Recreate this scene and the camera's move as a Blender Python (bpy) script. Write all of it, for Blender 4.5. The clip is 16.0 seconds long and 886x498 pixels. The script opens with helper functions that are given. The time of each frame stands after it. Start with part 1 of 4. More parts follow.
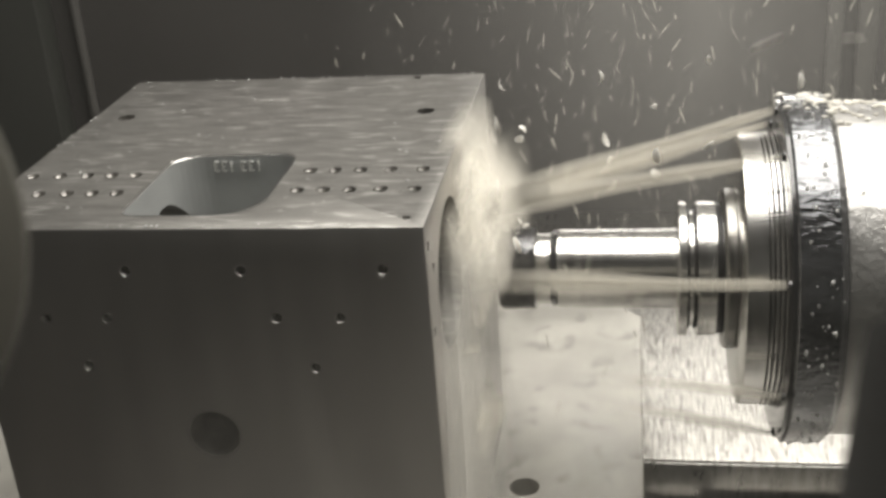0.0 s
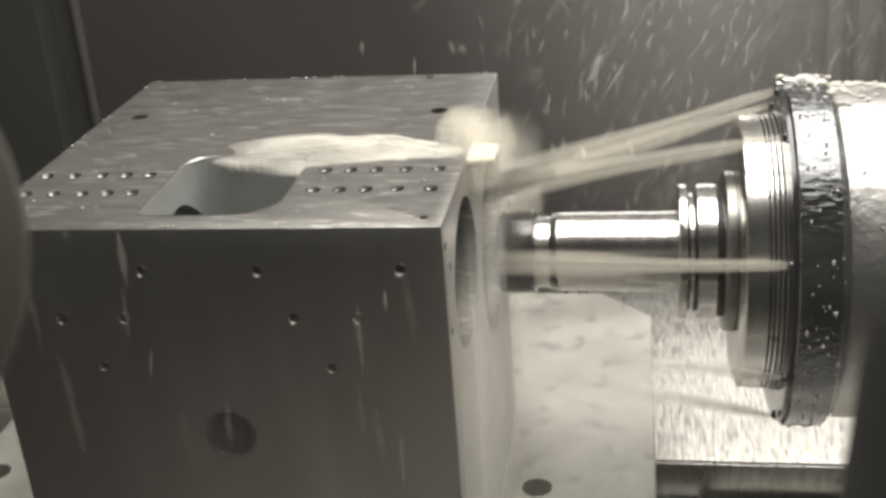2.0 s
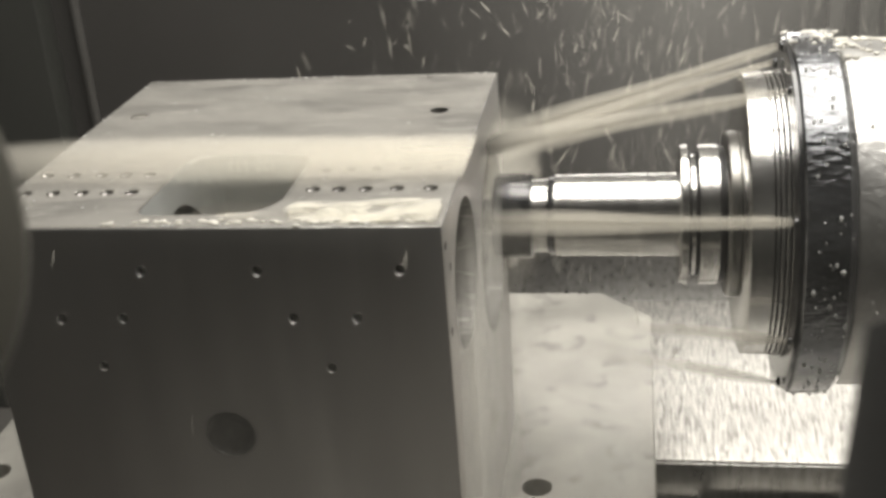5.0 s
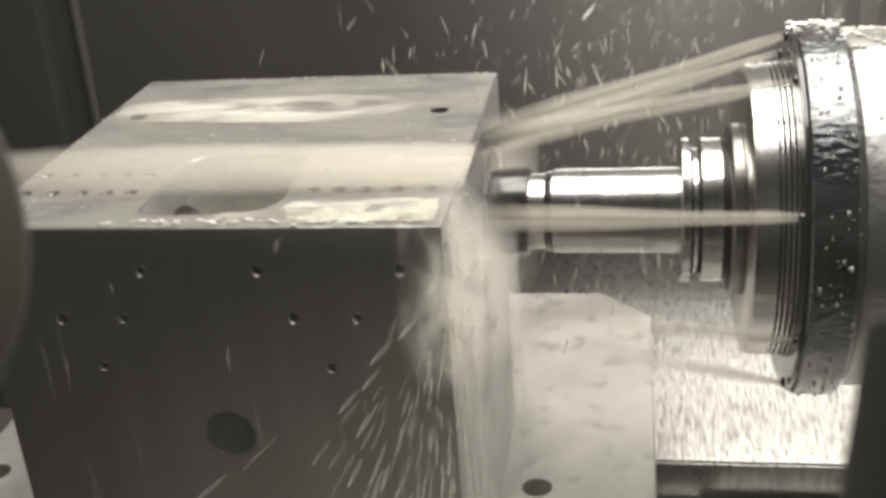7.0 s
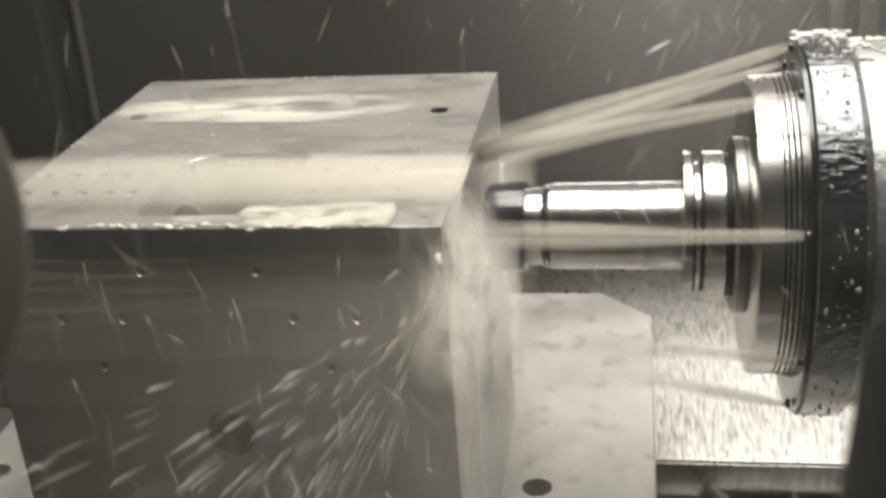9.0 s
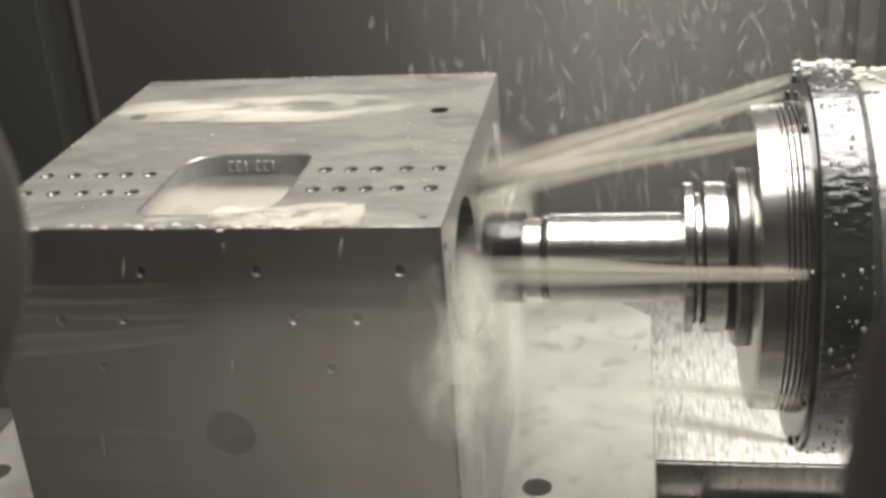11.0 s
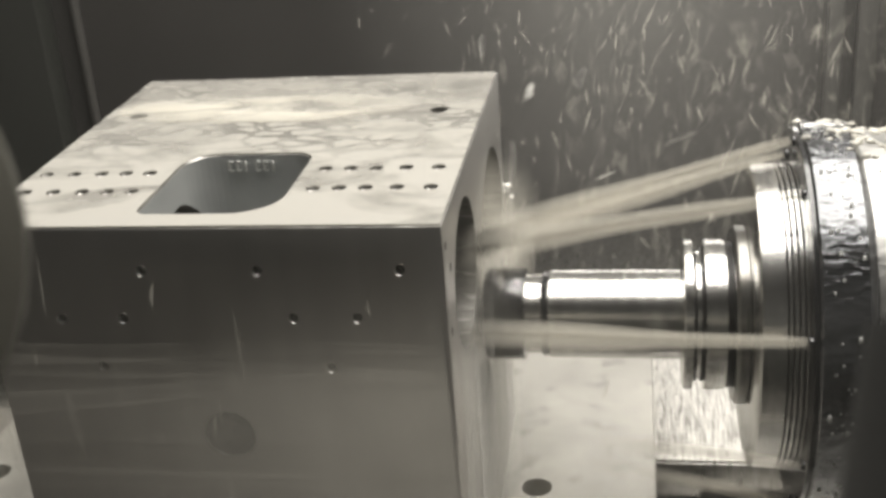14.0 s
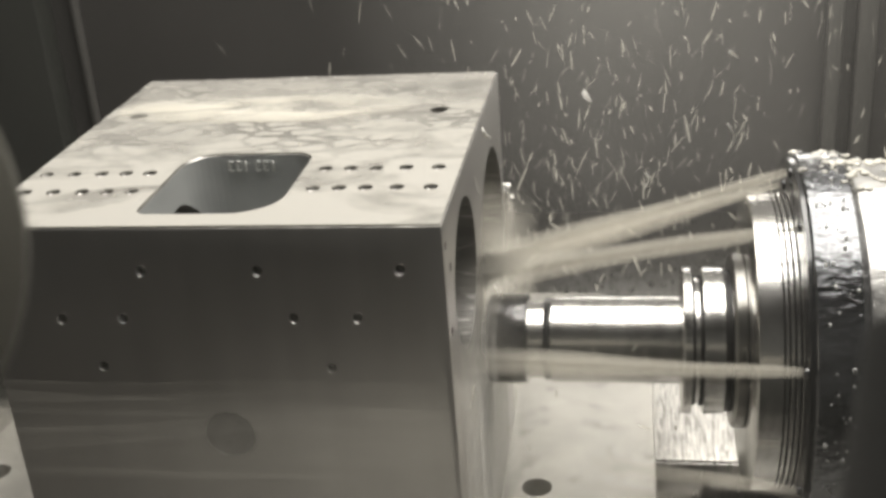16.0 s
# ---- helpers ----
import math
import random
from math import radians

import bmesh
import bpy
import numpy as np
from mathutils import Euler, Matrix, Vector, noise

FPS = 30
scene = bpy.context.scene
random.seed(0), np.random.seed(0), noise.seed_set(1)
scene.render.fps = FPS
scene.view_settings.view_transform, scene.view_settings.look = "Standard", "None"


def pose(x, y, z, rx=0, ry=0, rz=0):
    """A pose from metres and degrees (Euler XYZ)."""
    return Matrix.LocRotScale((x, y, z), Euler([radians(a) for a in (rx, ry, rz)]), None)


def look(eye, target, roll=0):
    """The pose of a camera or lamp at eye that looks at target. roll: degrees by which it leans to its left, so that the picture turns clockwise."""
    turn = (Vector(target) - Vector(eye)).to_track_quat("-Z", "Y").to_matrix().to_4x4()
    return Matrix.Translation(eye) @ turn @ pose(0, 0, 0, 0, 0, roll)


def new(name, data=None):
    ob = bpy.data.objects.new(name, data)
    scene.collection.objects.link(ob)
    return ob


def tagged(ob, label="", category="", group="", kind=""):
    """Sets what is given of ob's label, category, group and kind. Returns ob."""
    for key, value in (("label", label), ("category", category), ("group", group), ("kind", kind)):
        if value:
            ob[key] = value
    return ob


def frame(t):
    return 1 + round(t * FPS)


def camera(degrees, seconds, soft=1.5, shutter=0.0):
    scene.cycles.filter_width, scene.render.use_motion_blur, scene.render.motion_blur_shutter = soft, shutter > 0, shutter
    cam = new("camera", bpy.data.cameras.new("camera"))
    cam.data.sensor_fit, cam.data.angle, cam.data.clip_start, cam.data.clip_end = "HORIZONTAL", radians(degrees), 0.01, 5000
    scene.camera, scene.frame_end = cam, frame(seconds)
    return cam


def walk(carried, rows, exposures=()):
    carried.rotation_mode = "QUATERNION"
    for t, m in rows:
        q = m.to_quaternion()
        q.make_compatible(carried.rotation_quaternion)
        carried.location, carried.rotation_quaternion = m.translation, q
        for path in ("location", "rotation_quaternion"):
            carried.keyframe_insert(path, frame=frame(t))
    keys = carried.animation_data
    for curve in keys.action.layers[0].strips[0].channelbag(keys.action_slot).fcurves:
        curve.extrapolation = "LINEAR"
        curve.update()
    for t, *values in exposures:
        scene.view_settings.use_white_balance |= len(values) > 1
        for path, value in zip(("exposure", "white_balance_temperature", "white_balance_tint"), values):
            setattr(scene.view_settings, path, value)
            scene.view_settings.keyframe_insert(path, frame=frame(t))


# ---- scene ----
cam = camera(41.097, 16.0, soft=3.3, shutter=0.6)
EYE = Vector((0.07341, -0.41396, 0.17922))
AIM = EYE + 0.6 * Vector((-0.15928, 0.89828, -0.40954))
VIEW = look(EYE, AIM, -4.396)
walk(cam, [(0.0, VIEW), (16.0, VIEW)], exposures=[(0.0, 0.13), (16.0, 0.13)])
cam.data.dof.use_dof = True
cam.data.dof.focus_distance = 0.56
cam.data.dof.aperture_fstop = 26.0

# ---- light ----
scene.cycles.transparent_max_bounces = 24
world = bpy.data.worlds.new("enclosure_air")
world.use_nodes = True
world.node_tree.nodes["Background"].inputs[0].default_value = (0.9, 0.92, 1.0, 1)
world.node_tree.nodes["Background"].inputs[1].default_value = 0.02
scene.world = world


def strip_lamp(name, eye, target, sx, sy, watts, colour=(1.0, 0.965, 0.905)):
    data = bpy.data.lights.new(name, "AREA")
    data.shape, data.size, data.size_y = "RECTANGLE", sx, sy
    data.energy, data.color = watts, colour
    ob = new(name, data)
    ob.matrix_world = look(eye, target)
    return ob


strip_lamp("work_lamp", (0.22, 0.26, 0.86), (0.22, 0.24, -0.1), 1.2, 0.85, 25.0)
strip_lamp("work_lamp", (0.22, 0.79, 0.04), (0.20, 0.40, -0.32), 0.50, 0.14, 1.0)

# ---- materials ----


def mat(name, base, rough=0.5, metal=0.0, dark=0.7, scale=60.0, stretch=(1, 1, 1), bump=0.1, rvar=0.12,
        alpha=1.0, stain=None, stain_scale=14.0, stain_amount=0.5, fine=400.0, clear=0.0, swirl=0.3, stain_from=0.5, stain_to=0.66, stain_stretch=(1, 1, 1)):
    """A worn surface: colour at two scales, gloss that varies, fine relief."""
    m = bpy.data.materials.new(name)
    m.use_nodes = True
    n, l = m.node_tree.nodes, m.node_tree.links
    b = n["Principled BSDF"]
    b.inputs["Metallic"].default_value = metal
    b.inputs["Coat Weight"].default_value = clear
    b.inputs["Coat Roughness"].default_value = 0.12
    co = n.new("ShaderNodeTexCoord")
    mp = n.new("ShaderNodeMapping")
    mp.inputs["Scale"].default_value = stretch
    l.new(co.outputs["Object"], mp.inputs["Vector"])
    big = n.new("ShaderNodeTexNoise")
    big.inputs["Scale"].default_value = scale
    big.inputs["Detail"].default_value = 6
    l.new(mp.outputs[0], big.inputs["Vector"])
    small = n.new("ShaderNodeTexNoise")
    small.inputs["Scale"].default_value = fine
    small.inputs["Detail"].default_value = 3
    l.new(mp.outputs[0], small.inputs["Vector"])
    ramp = n.new("ShaderNodeValToRGB")
    ramp.color_ramp.elements[0].position, ramp.color_ramp.elements[1].position = 0.35, 0.65
    ramp.color_ramp.elements[0].color = (*[c * dark for c in base], 1)
    ramp.color_ramp.elements[1].color = (*base, 1)
    l.new(big.outputs["Fac"], ramp.inputs["Fac"])
    col = ramp.outputs["Color"]
    if stain:
        st = n.new("ShaderNodeTexNoise")
        st.inputs["Scale"].default_value, st.inputs["Detail"].default_value = stain_scale, 5
        st.inputs["Distortion"].default_value = swirl
        sm = n.new("ShaderNodeMapping")
        sm.inputs["Scale"].default_value = stain_stretch
        l.new(co.outputs["Object"], sm.inputs["Vector"])
        l.new(sm.outputs[0], st.inputs["Vector"])
        sr = n.new("ShaderNodeValToRGB")
        sr.color_ramp.elements[0].position, sr.color_ramp.elements[1].position = stain_from, stain_to
        sr.color_ramp.elements[1].color = (stain_amount,) * 3 + (1,)
        l.new(st.outputs["Fac"], sr.inputs["Fac"])
        mx = n.new("ShaderNodeMix")
        mx.data_type = "RGBA"
        l.new(sr.outputs["Color"], mx.inputs["Factor"])
        l.new(col, mx.inputs["A"])
        mx.inputs["B"].default_value = (*stain, 1)
        col = mx.outputs["Result"]
    l.new(col, b.inputs["Base Color"])
    rm = n.new("ShaderNodeMapRange")
    rm.inputs["To Min"].default_value, rm.inputs["To Max"].default_value = max(0.02, rough - rvar), min(1, rough + rvar)
    l.new(big.outputs["Fac"], rm.inputs["Value"])
    l.new(rm.outputs[0], b.inputs["Roughness"])
    bp = n.new("ShaderNodeBump")
    bp.inputs["Strength"].default_value, bp.inputs["Distance"].default_value = bump, 0.001
    l.new(small.outputs["Fac"], bp.inputs["Height"])
    l.new(bp.outputs[0], b.inputs["Normal"])
    b.inputs["Alpha"].default_value = alpha
    return m


def fluid(name, colour, low, high, scale, stretch, rough=0.35):
    """Milky coolant: broken, partly see-through, soft."""
    m = mat(name, colour, rough, 0.0, 0.85, scale, stretch, 0.3, 0.1)
    n, l = m.node_tree.nodes, m.node_tree.links
    co = n.new("ShaderNodeTexCoord")
    mp = n.new("ShaderNodeMapping")
    mp.inputs["Scale"].default_value = stretch
    l.new(co.outputs["Object"], mp.inputs["Vector"])
    t = n.new("ShaderNodeTexNoise")
    t.inputs["Scale"].default_value, t.inputs["Detail"].default_value = scale * 1.3, 4
    l.new(mp.outputs[0], t.inputs["Vector"])
    r = n.new("ShaderNodeMapRange")
    r.inputs["From Min"].default_value, r.inputs["From Max"].default_value = 0.35, 0.65
    r.inputs["To Min"].default_value, r.inputs["To Max"].default_value = low, high
    l.new(t.outputs["Fac"], r.inputs["Value"])
    l.new(r.outputs[0], n["Principled BSDF"].inputs["Alpha"])
    n["Principled BSDF"].inputs["Subsurface Weight"].default_value = 0.0
    return m


ALU = mat("machined_aluminium", (0.235, 0.227, 0.212), 0.46, 0.85, 0.74, 150, (0.30, 1.6, 1.0), 0.10, 0.06,
          stain=(0.88, 0.86, 0.81), stain_scale=180, stain_amount=0.27, stain_stretch=(0.28, 1.5, 1), swirl=0.8, stain_from=0.57, stain_to=0.66)
BLAST = mat("matte_cast_aluminium", (0.45, 0.46, 0.45), 0.6, 0.35, 0.85, 50, (1, 1, 1), 0.25, 0.08)
ALU_SIDE = mat("milled_aluminium_side", (0.46, 0.446, 0.425), 0.44, 0.88, 0.9, 30, (2.2, 2.2, 0.2), 0.12, 0.06,
               stain=(0.42, 0.405, 0.38), stain_scale=22, stain_amount=0.35, stain_stretch=(2.0, 2.0, 0.25))
STEEL = mat("ground_steel", (0.66, 0.65, 0.625), 0.24, 1.0, 0.82, 40, (6, 1, 1), 0.06, 0.07)
STEEL_DULL = mat("dull_steel", (0.34, 0.33, 0.31), 0.30, 1.0, 0.7, 60, (4, 1, 1), 0.08, 0.1)
BLACK = mat("black_oxide_steel", (0.022, 0.022, 0.023), 0.22, 0.0, 0.6, 60, (1, 1, 1), 0.16, 0.08, clear=0.8, fine=260)
WET_STEEL = mat("wet_housing_steel", (0.56, 0.55, 0.53), 0.40, 1.0, 0.8, 50, (1, 1, 1), 0.4, 0.12, fine=300)
WET_BLACK = mat("wet_black_ring", (0.17, 0.174, 0.182), 0.18, 0.85, 0.5, 60, (0.5, 1, 1), 1.0, 0.09, clear=1.0, fine=330)
# near-black base colour paints the shade inside grooves and gaps
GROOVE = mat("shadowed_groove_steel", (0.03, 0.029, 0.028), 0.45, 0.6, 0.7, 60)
CARBIDE = mat("carbide_grey", (0.16, 0.155, 0.15), 0.32, 0.8, 0.7, 80)
CAST = mat("pallet_cast_iron", (0.41, 0.395, 0.355), 0.42, 0.2, 0.74, 26, (1, 1, 1), 0.2, 0.12,
           stain=(0.17, 0.165, 0.15), stain_scale=62, stain_amount=0.6, stain_from=0.57, stain_to=0.67, swirl=0.2)
COVER = mat("stainless_way_cover", (0.68, 0.66, 0.615), 0.44, 1.0, 0.6, 90, (6.0, 0.7, 1), 0.8, 0.14,
            stain=(0.20, 0.19, 0.17), stain_scale=170, stain_amount=0.75, stain_stretch=(2.6, 0.32, 1), fine=60)
COVER_LOW = mat("brushed_way_cover", (0.78, 0.76, 0.71), 0.38, 0.75, 0.75, 90, (6.0, 0.7, 1), 0.5, 0.1)
BOUNCE_PAINT = mat("pale_bounce_paint", (0.42, 0.41, 0.385), 0.5, 0.0, 0.85, 8, (1, 1, 0.4), 0.1, 0.1)
PAINT = mat("dark_enclosure_paint", (0.056, 0.0535, 0.050), 0.55, 0.0, 0.8, 5, (1, 1, 0.4), 0.1, 0.1)
PAN = mat("wet_pan_steel", (0.19, 0.18, 0.165), 0.45, 0.2, 0.7, 12, (1, 1, 1), 0.2, 0.15)
PAINT_G = mat("greenish_enclosure_paint", (0.040, 0.042, 0.037), 0.5, 0.0, 0.8, 6, (1, 1, 0.4), 0.1, 0.1)
PAINT_L = mat("pale_edge_paint", (0.095, 0.092, 0.086), 0.45, 0.0, 0.8, 9, (1, 1, 0.4), 0.1, 0.1)
PLASTIC = mat("beige_plastic", (0.085, 0.080, 0.063), 0.6, 0.0, 0.9, 40)
RUBBER = mat("black_rubber", (0.035, 0.035, 0.033), 0.6, 0.0, 0.8, 50)
CHIP = mat("aluminium_chip", (0.88, 0.86, 0.80), 0.45, 0.1, 0.8, 300)
INK = mat("raised_mark", (0.74, 0.74, 0.71), 0.5, 0.2, 0.8, 300)
# whitish base puts the glints of water drops into their colour
DROP = mat("glint_white_droplet", (0.8, 0.8, 0.77), 0.05, 0.0, 0.95, 300)
DROP.node_tree.nodes["Principled BSDF"].inputs["Transmission Weight"].default_value = 0.35
FOAM = fluid("coolant_foam_white", (0.86, 0.83, 0.74), 0.45, 0.95, 90, (1, 1, 1))


def mist(name, colour, peak, radii=None, ramp=None, scale=30.0, stretch=(1, 1, 1), floor=0.35, contrast=(0.35, 0.65), power=1.0, veins=None, warp=0.0):
    """Milky coolant in the air or on a face: thin towards its rim, uneven within.
    radii: half sizes of the cloud; ramp: (axis, none, full), where it thickens along an axis.
    warp: how far, in metres, the cloud's outline wanders."""
    m = bpy.data.materials.new(name)
    m.use_nodes = True
    n, l = m.node_tree.nodes, m.node_tree.links
    n.remove(n["Principled BSDF"])
    out = n["Material Output"]
    co = n.new("ShaderNodeTexCoord")
    mp = n.new("ShaderNodeMapping")
    mp.inputs["Scale"].default_value = stretch
    l.new(co.outputs["Object"], mp.inputs["Vector"])
    tx = n.new("ShaderNodeTexNoise")
    tx.inputs["Scale"].default_value, tx.inputs["Detail"].default_value, tx.inputs["Distortion"].default_value = scale, 5, 0.6
    l.new(mp.outputs[0], tx.inputs["Vector"])
    mr = n.new("ShaderNodeMapRange")
    mr.inputs["From Min"].default_value, mr.inputs["From Max"].default_value = contrast
    mr.inputs["To Min"].default_value, mr.inputs["To Max"].default_value = floor * peak, peak
    l.new(tx.outputs["Fac"], mr.inputs["Value"])
    fac = mr.outputs[0]

    def times(a, b):
        k = n.new("ShaderNodeMath")
        k.operation = "MULTIPLY"
        l.new(a, k.inputs[0])
        l.new(b, k.inputs[1])
        return k.outputs[0]
    if radii:
        g = n.new("ShaderNodeMapping")
        g.inputs["Scale"].default_value = [1 / r for r in radii]
        if warp:
            wn = n.new("ShaderNodeTexNoise")
            wn.inputs["Scale"].default_value, wn.inputs["Detail"].default_value = 0.55 / min(radii), 3
            l.new(co.outputs["Object"], wn.inputs["Vector"])
            off, add = n.new("ShaderNodeVectorMath"), n.new("ShaderNodeVectorMath")
            off.operation, add.operation = "MULTIPLY_ADD", "ADD"
            off.inputs[1].default_value, off.inputs[2].default_value = (2 * warp,) * 3, (-warp,) * 3
            l.new(wn.outputs["Color"], off.inputs[0])
            l.new(off.outputs[0], add.inputs[0])
            l.new(co.outputs["Object"], add.inputs[1])
            l.new(add.outputs[0], g.inputs["Vector"])
        else:
            l.new(co.outputs["Object"], g.inputs["Vector"])
        gr = n.new("ShaderNodeTexGradient")
        gr.gradient_type = "SPHERICAL"
        l.new(g.outputs[0], gr.inputs["Vector"])
        pw = n.new("ShaderNodeMath")
        pw.operation = "POWER"
        pw.inputs[1].default_value = power
        l.new(gr.outputs["Fac"], pw.inputs[0])
        fac = times(fac, pw.outputs[0])
    for axis, none, full in (ramp or ()):
        sep = n.new("ShaderNodeSeparateXYZ")
        l.new(co.outputs["Object"], sep.inputs[0])
        r2 = n.new("ShaderNodeMapRange")
        r2.interpolation_type = "SMOOTHSTEP"
        r2.inputs["From Min"].default_value, r2.inputs["From Max"].default_value = none, full
        l.new(sep.outputs[axis], r2.inputs["Value"])
        fac = times(fac, r2.outputs[0])
    if veins:
        vo = n.new("ShaderNodeTexVoronoi")
        vo.feature = "DISTANCE_TO_EDGE"
        vo.inputs["Scale"].default_value = veins[0]
        wob = n.new("ShaderNodeMix")
        wob.data_type = "VECTOR"
        wob.inputs["Factor"].default_value = 0.03
        l.new(mp.outputs[0], wob.inputs["A"])
        l.new(tx.outputs["Color"], wob.inputs["B"])
        l.new(wob.outputs["Result"], vo.inputs["Vector"])
        vr = n.new("ShaderNodeMapRange")
        vr.interpolation_type = "SMOOTHSTEP"
        vr.inputs["From Min"].default_value, vr.inputs["From Max"].default_value = 0.02, veins[1]
        vr.inputs["To Min"].default_value, vr.inputs["To Max"].default_value = 0.05, 1.0
        l.new(vo.outputs["Distance"], vr.inputs["Value"])
        patch = n.new("ShaderNodeTexNoise")
        patch.inputs["Scale"].default_value, patch.inputs["Detail"].default_value = 20, 3
        l.new(mp.outputs[0], patch.inputs["Vector"])
        where = n.new("ShaderNodeMapRange")
        where.inputs["From Min"].default_value, where.inputs["From Max"].default_value = 0.42, 0.56
        l.new(patch.outputs["Fac"], where.inputs["Value"])
        sep = n.new("ShaderNodeSeparateXYZ")
        l.new(co.outputs["Object"], sep.inputs[0])
        ym = n.new("ShaderNodeMapRange")
        ym.inputs["From Min"].default_value, ym.inputs["From Max"].default_value = veins[2], veins[3]
        l.new(sep.outputs[1], ym.inputs["Value"])
        cut = n.new("ShaderNodeMix")
        cut.inputs["A"].default_value = 1.0
        l.new(times(ym.outputs[0], where.outputs[0]), cut.inputs["Factor"])
        l.new(vr.outputs[0], cut.inputs["B"])
        fac = times(fac, cut.outputs["Result"])
    clear, dif, tr = n.new("ShaderNodeBsdfTransparent"), n.new("ShaderNodeBsdfDiffuse"), n.new("ShaderNodeBsdfTranslucent")
    both, mix = n.new("ShaderNodeMixShader"), n.new("ShaderNodeMixShader")
    both.inputs[0].default_value = 0.45
    for k in (dif, tr):
        k.inputs["Color"].default_value = (*colour, 1)
    l.new(dif.outputs[0], both.inputs[1])
    l.new(tr.outputs[0], both.inputs[2])
    l.new(fac, mix.inputs[0])
    l.new(clear.outputs[0], mix.inputs[1])
    l.new(both.outputs[0], mix.inputs[2])
    l.new(mix.outputs[0], out.inputs["Surface"])
    return m


MILK = (0.90, 0.86, 0.76)
JET = mist("coolant_jet_rim", MILK, 0.085, ramp=((0, -0.016, 0.05),), scale=40, stretch=(0.2, 1, 1), floor=0.85)
JET_CORE = mist("coolant_jet_core", MILK, 0.15, ramp=((0, -0.016, 0.05),), scale=60, stretch=(0.15, 1, 1), floor=0.75)
JET_FAINT = mist("coolant_jet_thin", MILK, 0.10, ramp=((0, 0.045, 0.125),), scale=70, stretch=(0.12, 1, 1), floor=0.6)
FAN = mist("coolant_mist_fan", MILK, 0.078, ramp=((2, 0.004, -0.028), (0, -0.50, -0.02)), scale=16, stretch=(0.2, 1, 1.3), floor=0.55)
FAN_NEAR = mist("coolant_mist_near_cut", MILK, 0.07, ramp=((2, 0.0, -0.06), (0, -0.13, -0.005)), scale=22, stretch=(0.5, 1, 0.8), floor=0.5)
FAN_EDGE = mist("coolant_fan_edge", MILK, 0.036, radii=(0.16, 0.010, 0.010), scale=30, stretch=(0.5, 1, 1), floor=0.1)
DRIZZLE = mist("coolant_drizzle_haze", (0.85, 0.83, 0.78), 0.10, radii=(0.22, 0.20, 0.42), scale=14, stretch=(1, 1, 0.25), floor=0.55, power=1.2)
CURTAIN = mist("coolant_curtain_milk", (0.93, 0.91, 0.84), 0.20, ramp=((2, -0.045, -0.10), (1, 0.215, 0.13)), scale=26, stretch=(1, 1, 0.08), floor=0.35)
CLOUD = mist("coolant_cloud_milk", (0.92, 0.88, 0.77), 0.30, radii=(0.044, 0.080, 0.056), scale=48, stretch=(1, 1, 0.4), floor=0.25, contrast=(0.36, 0.64), power=1.1, warp=0.015)
STREAM = mist("coolant_stream_milk", MILK, 0.40, radii=(0.30, 0.040, 0.05), scale=26, stretch=(0.12, 1.0, 1), floor=0.7)
SURGE = mist("coolant_surge_milk", (0.92, 0.89, 0.80), 0.5, radii=(0.026, 0.04, 0.045), scale=75, stretch=(1, 1, 0.4), floor=0.1, contrast=(0.38, 0.6), power=0.7, warp=0.014)
SHEET = mist("coolant_splash_milk", (0.97, 0.94, 0.86), 0.95, radii=(0.125, 0.034, 0.05), scale=55, stretch=(0.35, 1.3, 1), floor=0.2, contrast=(0.34, 0.56), power=0.6)
FILM = mist("coolant_film_milk", (0.60, 0.58, 0.535), 0.34, scale=24, stretch=(0.7, 1.8, 1), floor=0.25, contrast=(0.3, 0.7))
FILM_THICK = mist("coolant_film_white", (0.66, 0.64, 0.592), 0.95, ramp=((1, 0.31, 0.04),), scale=22, stretch=(0.8, 1.4, 1), floor=0.24, contrast=(0.36, 0.52), veins=(75, 0.22, 0.070, 0.105))
BOW = mist("coolant_bow_milk", (0.88, 0.83, 0.72), 0.27, scale=50, stretch=(0.25, 1.2, 1), floor=0.15, contrast=(0.36, 0.62))
BOW_RIM = mist("coolant_bow_rim", (0.92, 0.88, 0.78), 0.28, scale=60, stretch=(0.3, 1, 1), floor=0.35)
FLAKE = mist("coolant_flake_milk", (0.92, 0.87, 0.78), 0.42, scale=120, floor=0.2, contrast=(0.4, 0.6))
POOL = mist("coolant_pool_milk", (0.80, 0.76, 0.67), 0.15, scale=30, floor=0.5)
CORNER = mist("coolant_corner_haze", MILK, 0.135, radii=(0.16, 0.1, 0.18), scale=18, stretch=(1.4, 1, 0.2), floor=0.5, power=1.2)
HEAP = mist("coolant_heap_cream", (0.93, 0.89, 0.79), 0.50, radii=(0.019, 0.04, 0.050), scale=120, stretch=(1, 1, 0.3), floor=0.04, contrast=(0.36, 0.6), power=0.7, warp=0.014)
CLOT = mist("coolant_clot_cream", (0.93, 0.88, 0.76), 0.42, radii=(0.019, 0.035, 0.019), scale=90, floor=0.2, contrast=(0.36, 0.6), power=0.6, warp=0.013)
DRIP = mist("coolant_drip_milk", (0.9, 0.87, 0.78), 0.45, scale=200, floor=0.6)
DRIP_THIN = mist("coolant_drip_thin", (0.9, 0.87, 0.78), 0.42, scale=200, floor=0.6)
DRIP_WHITE = mist("coolant_drip_white", (0.92, 0.89, 0.81), 0.66, scale=200, floor=0.6)
PUDDLE = mist("coolant_puddle_milk", (0.88, 0.85, 0.77), 0.85, radii=(0.085, 0.026, 0.03), scale=34, stretch=(0.45, 1.3, 1), floor=0.05, contrast=(0.4, 0.56), power=0.5)
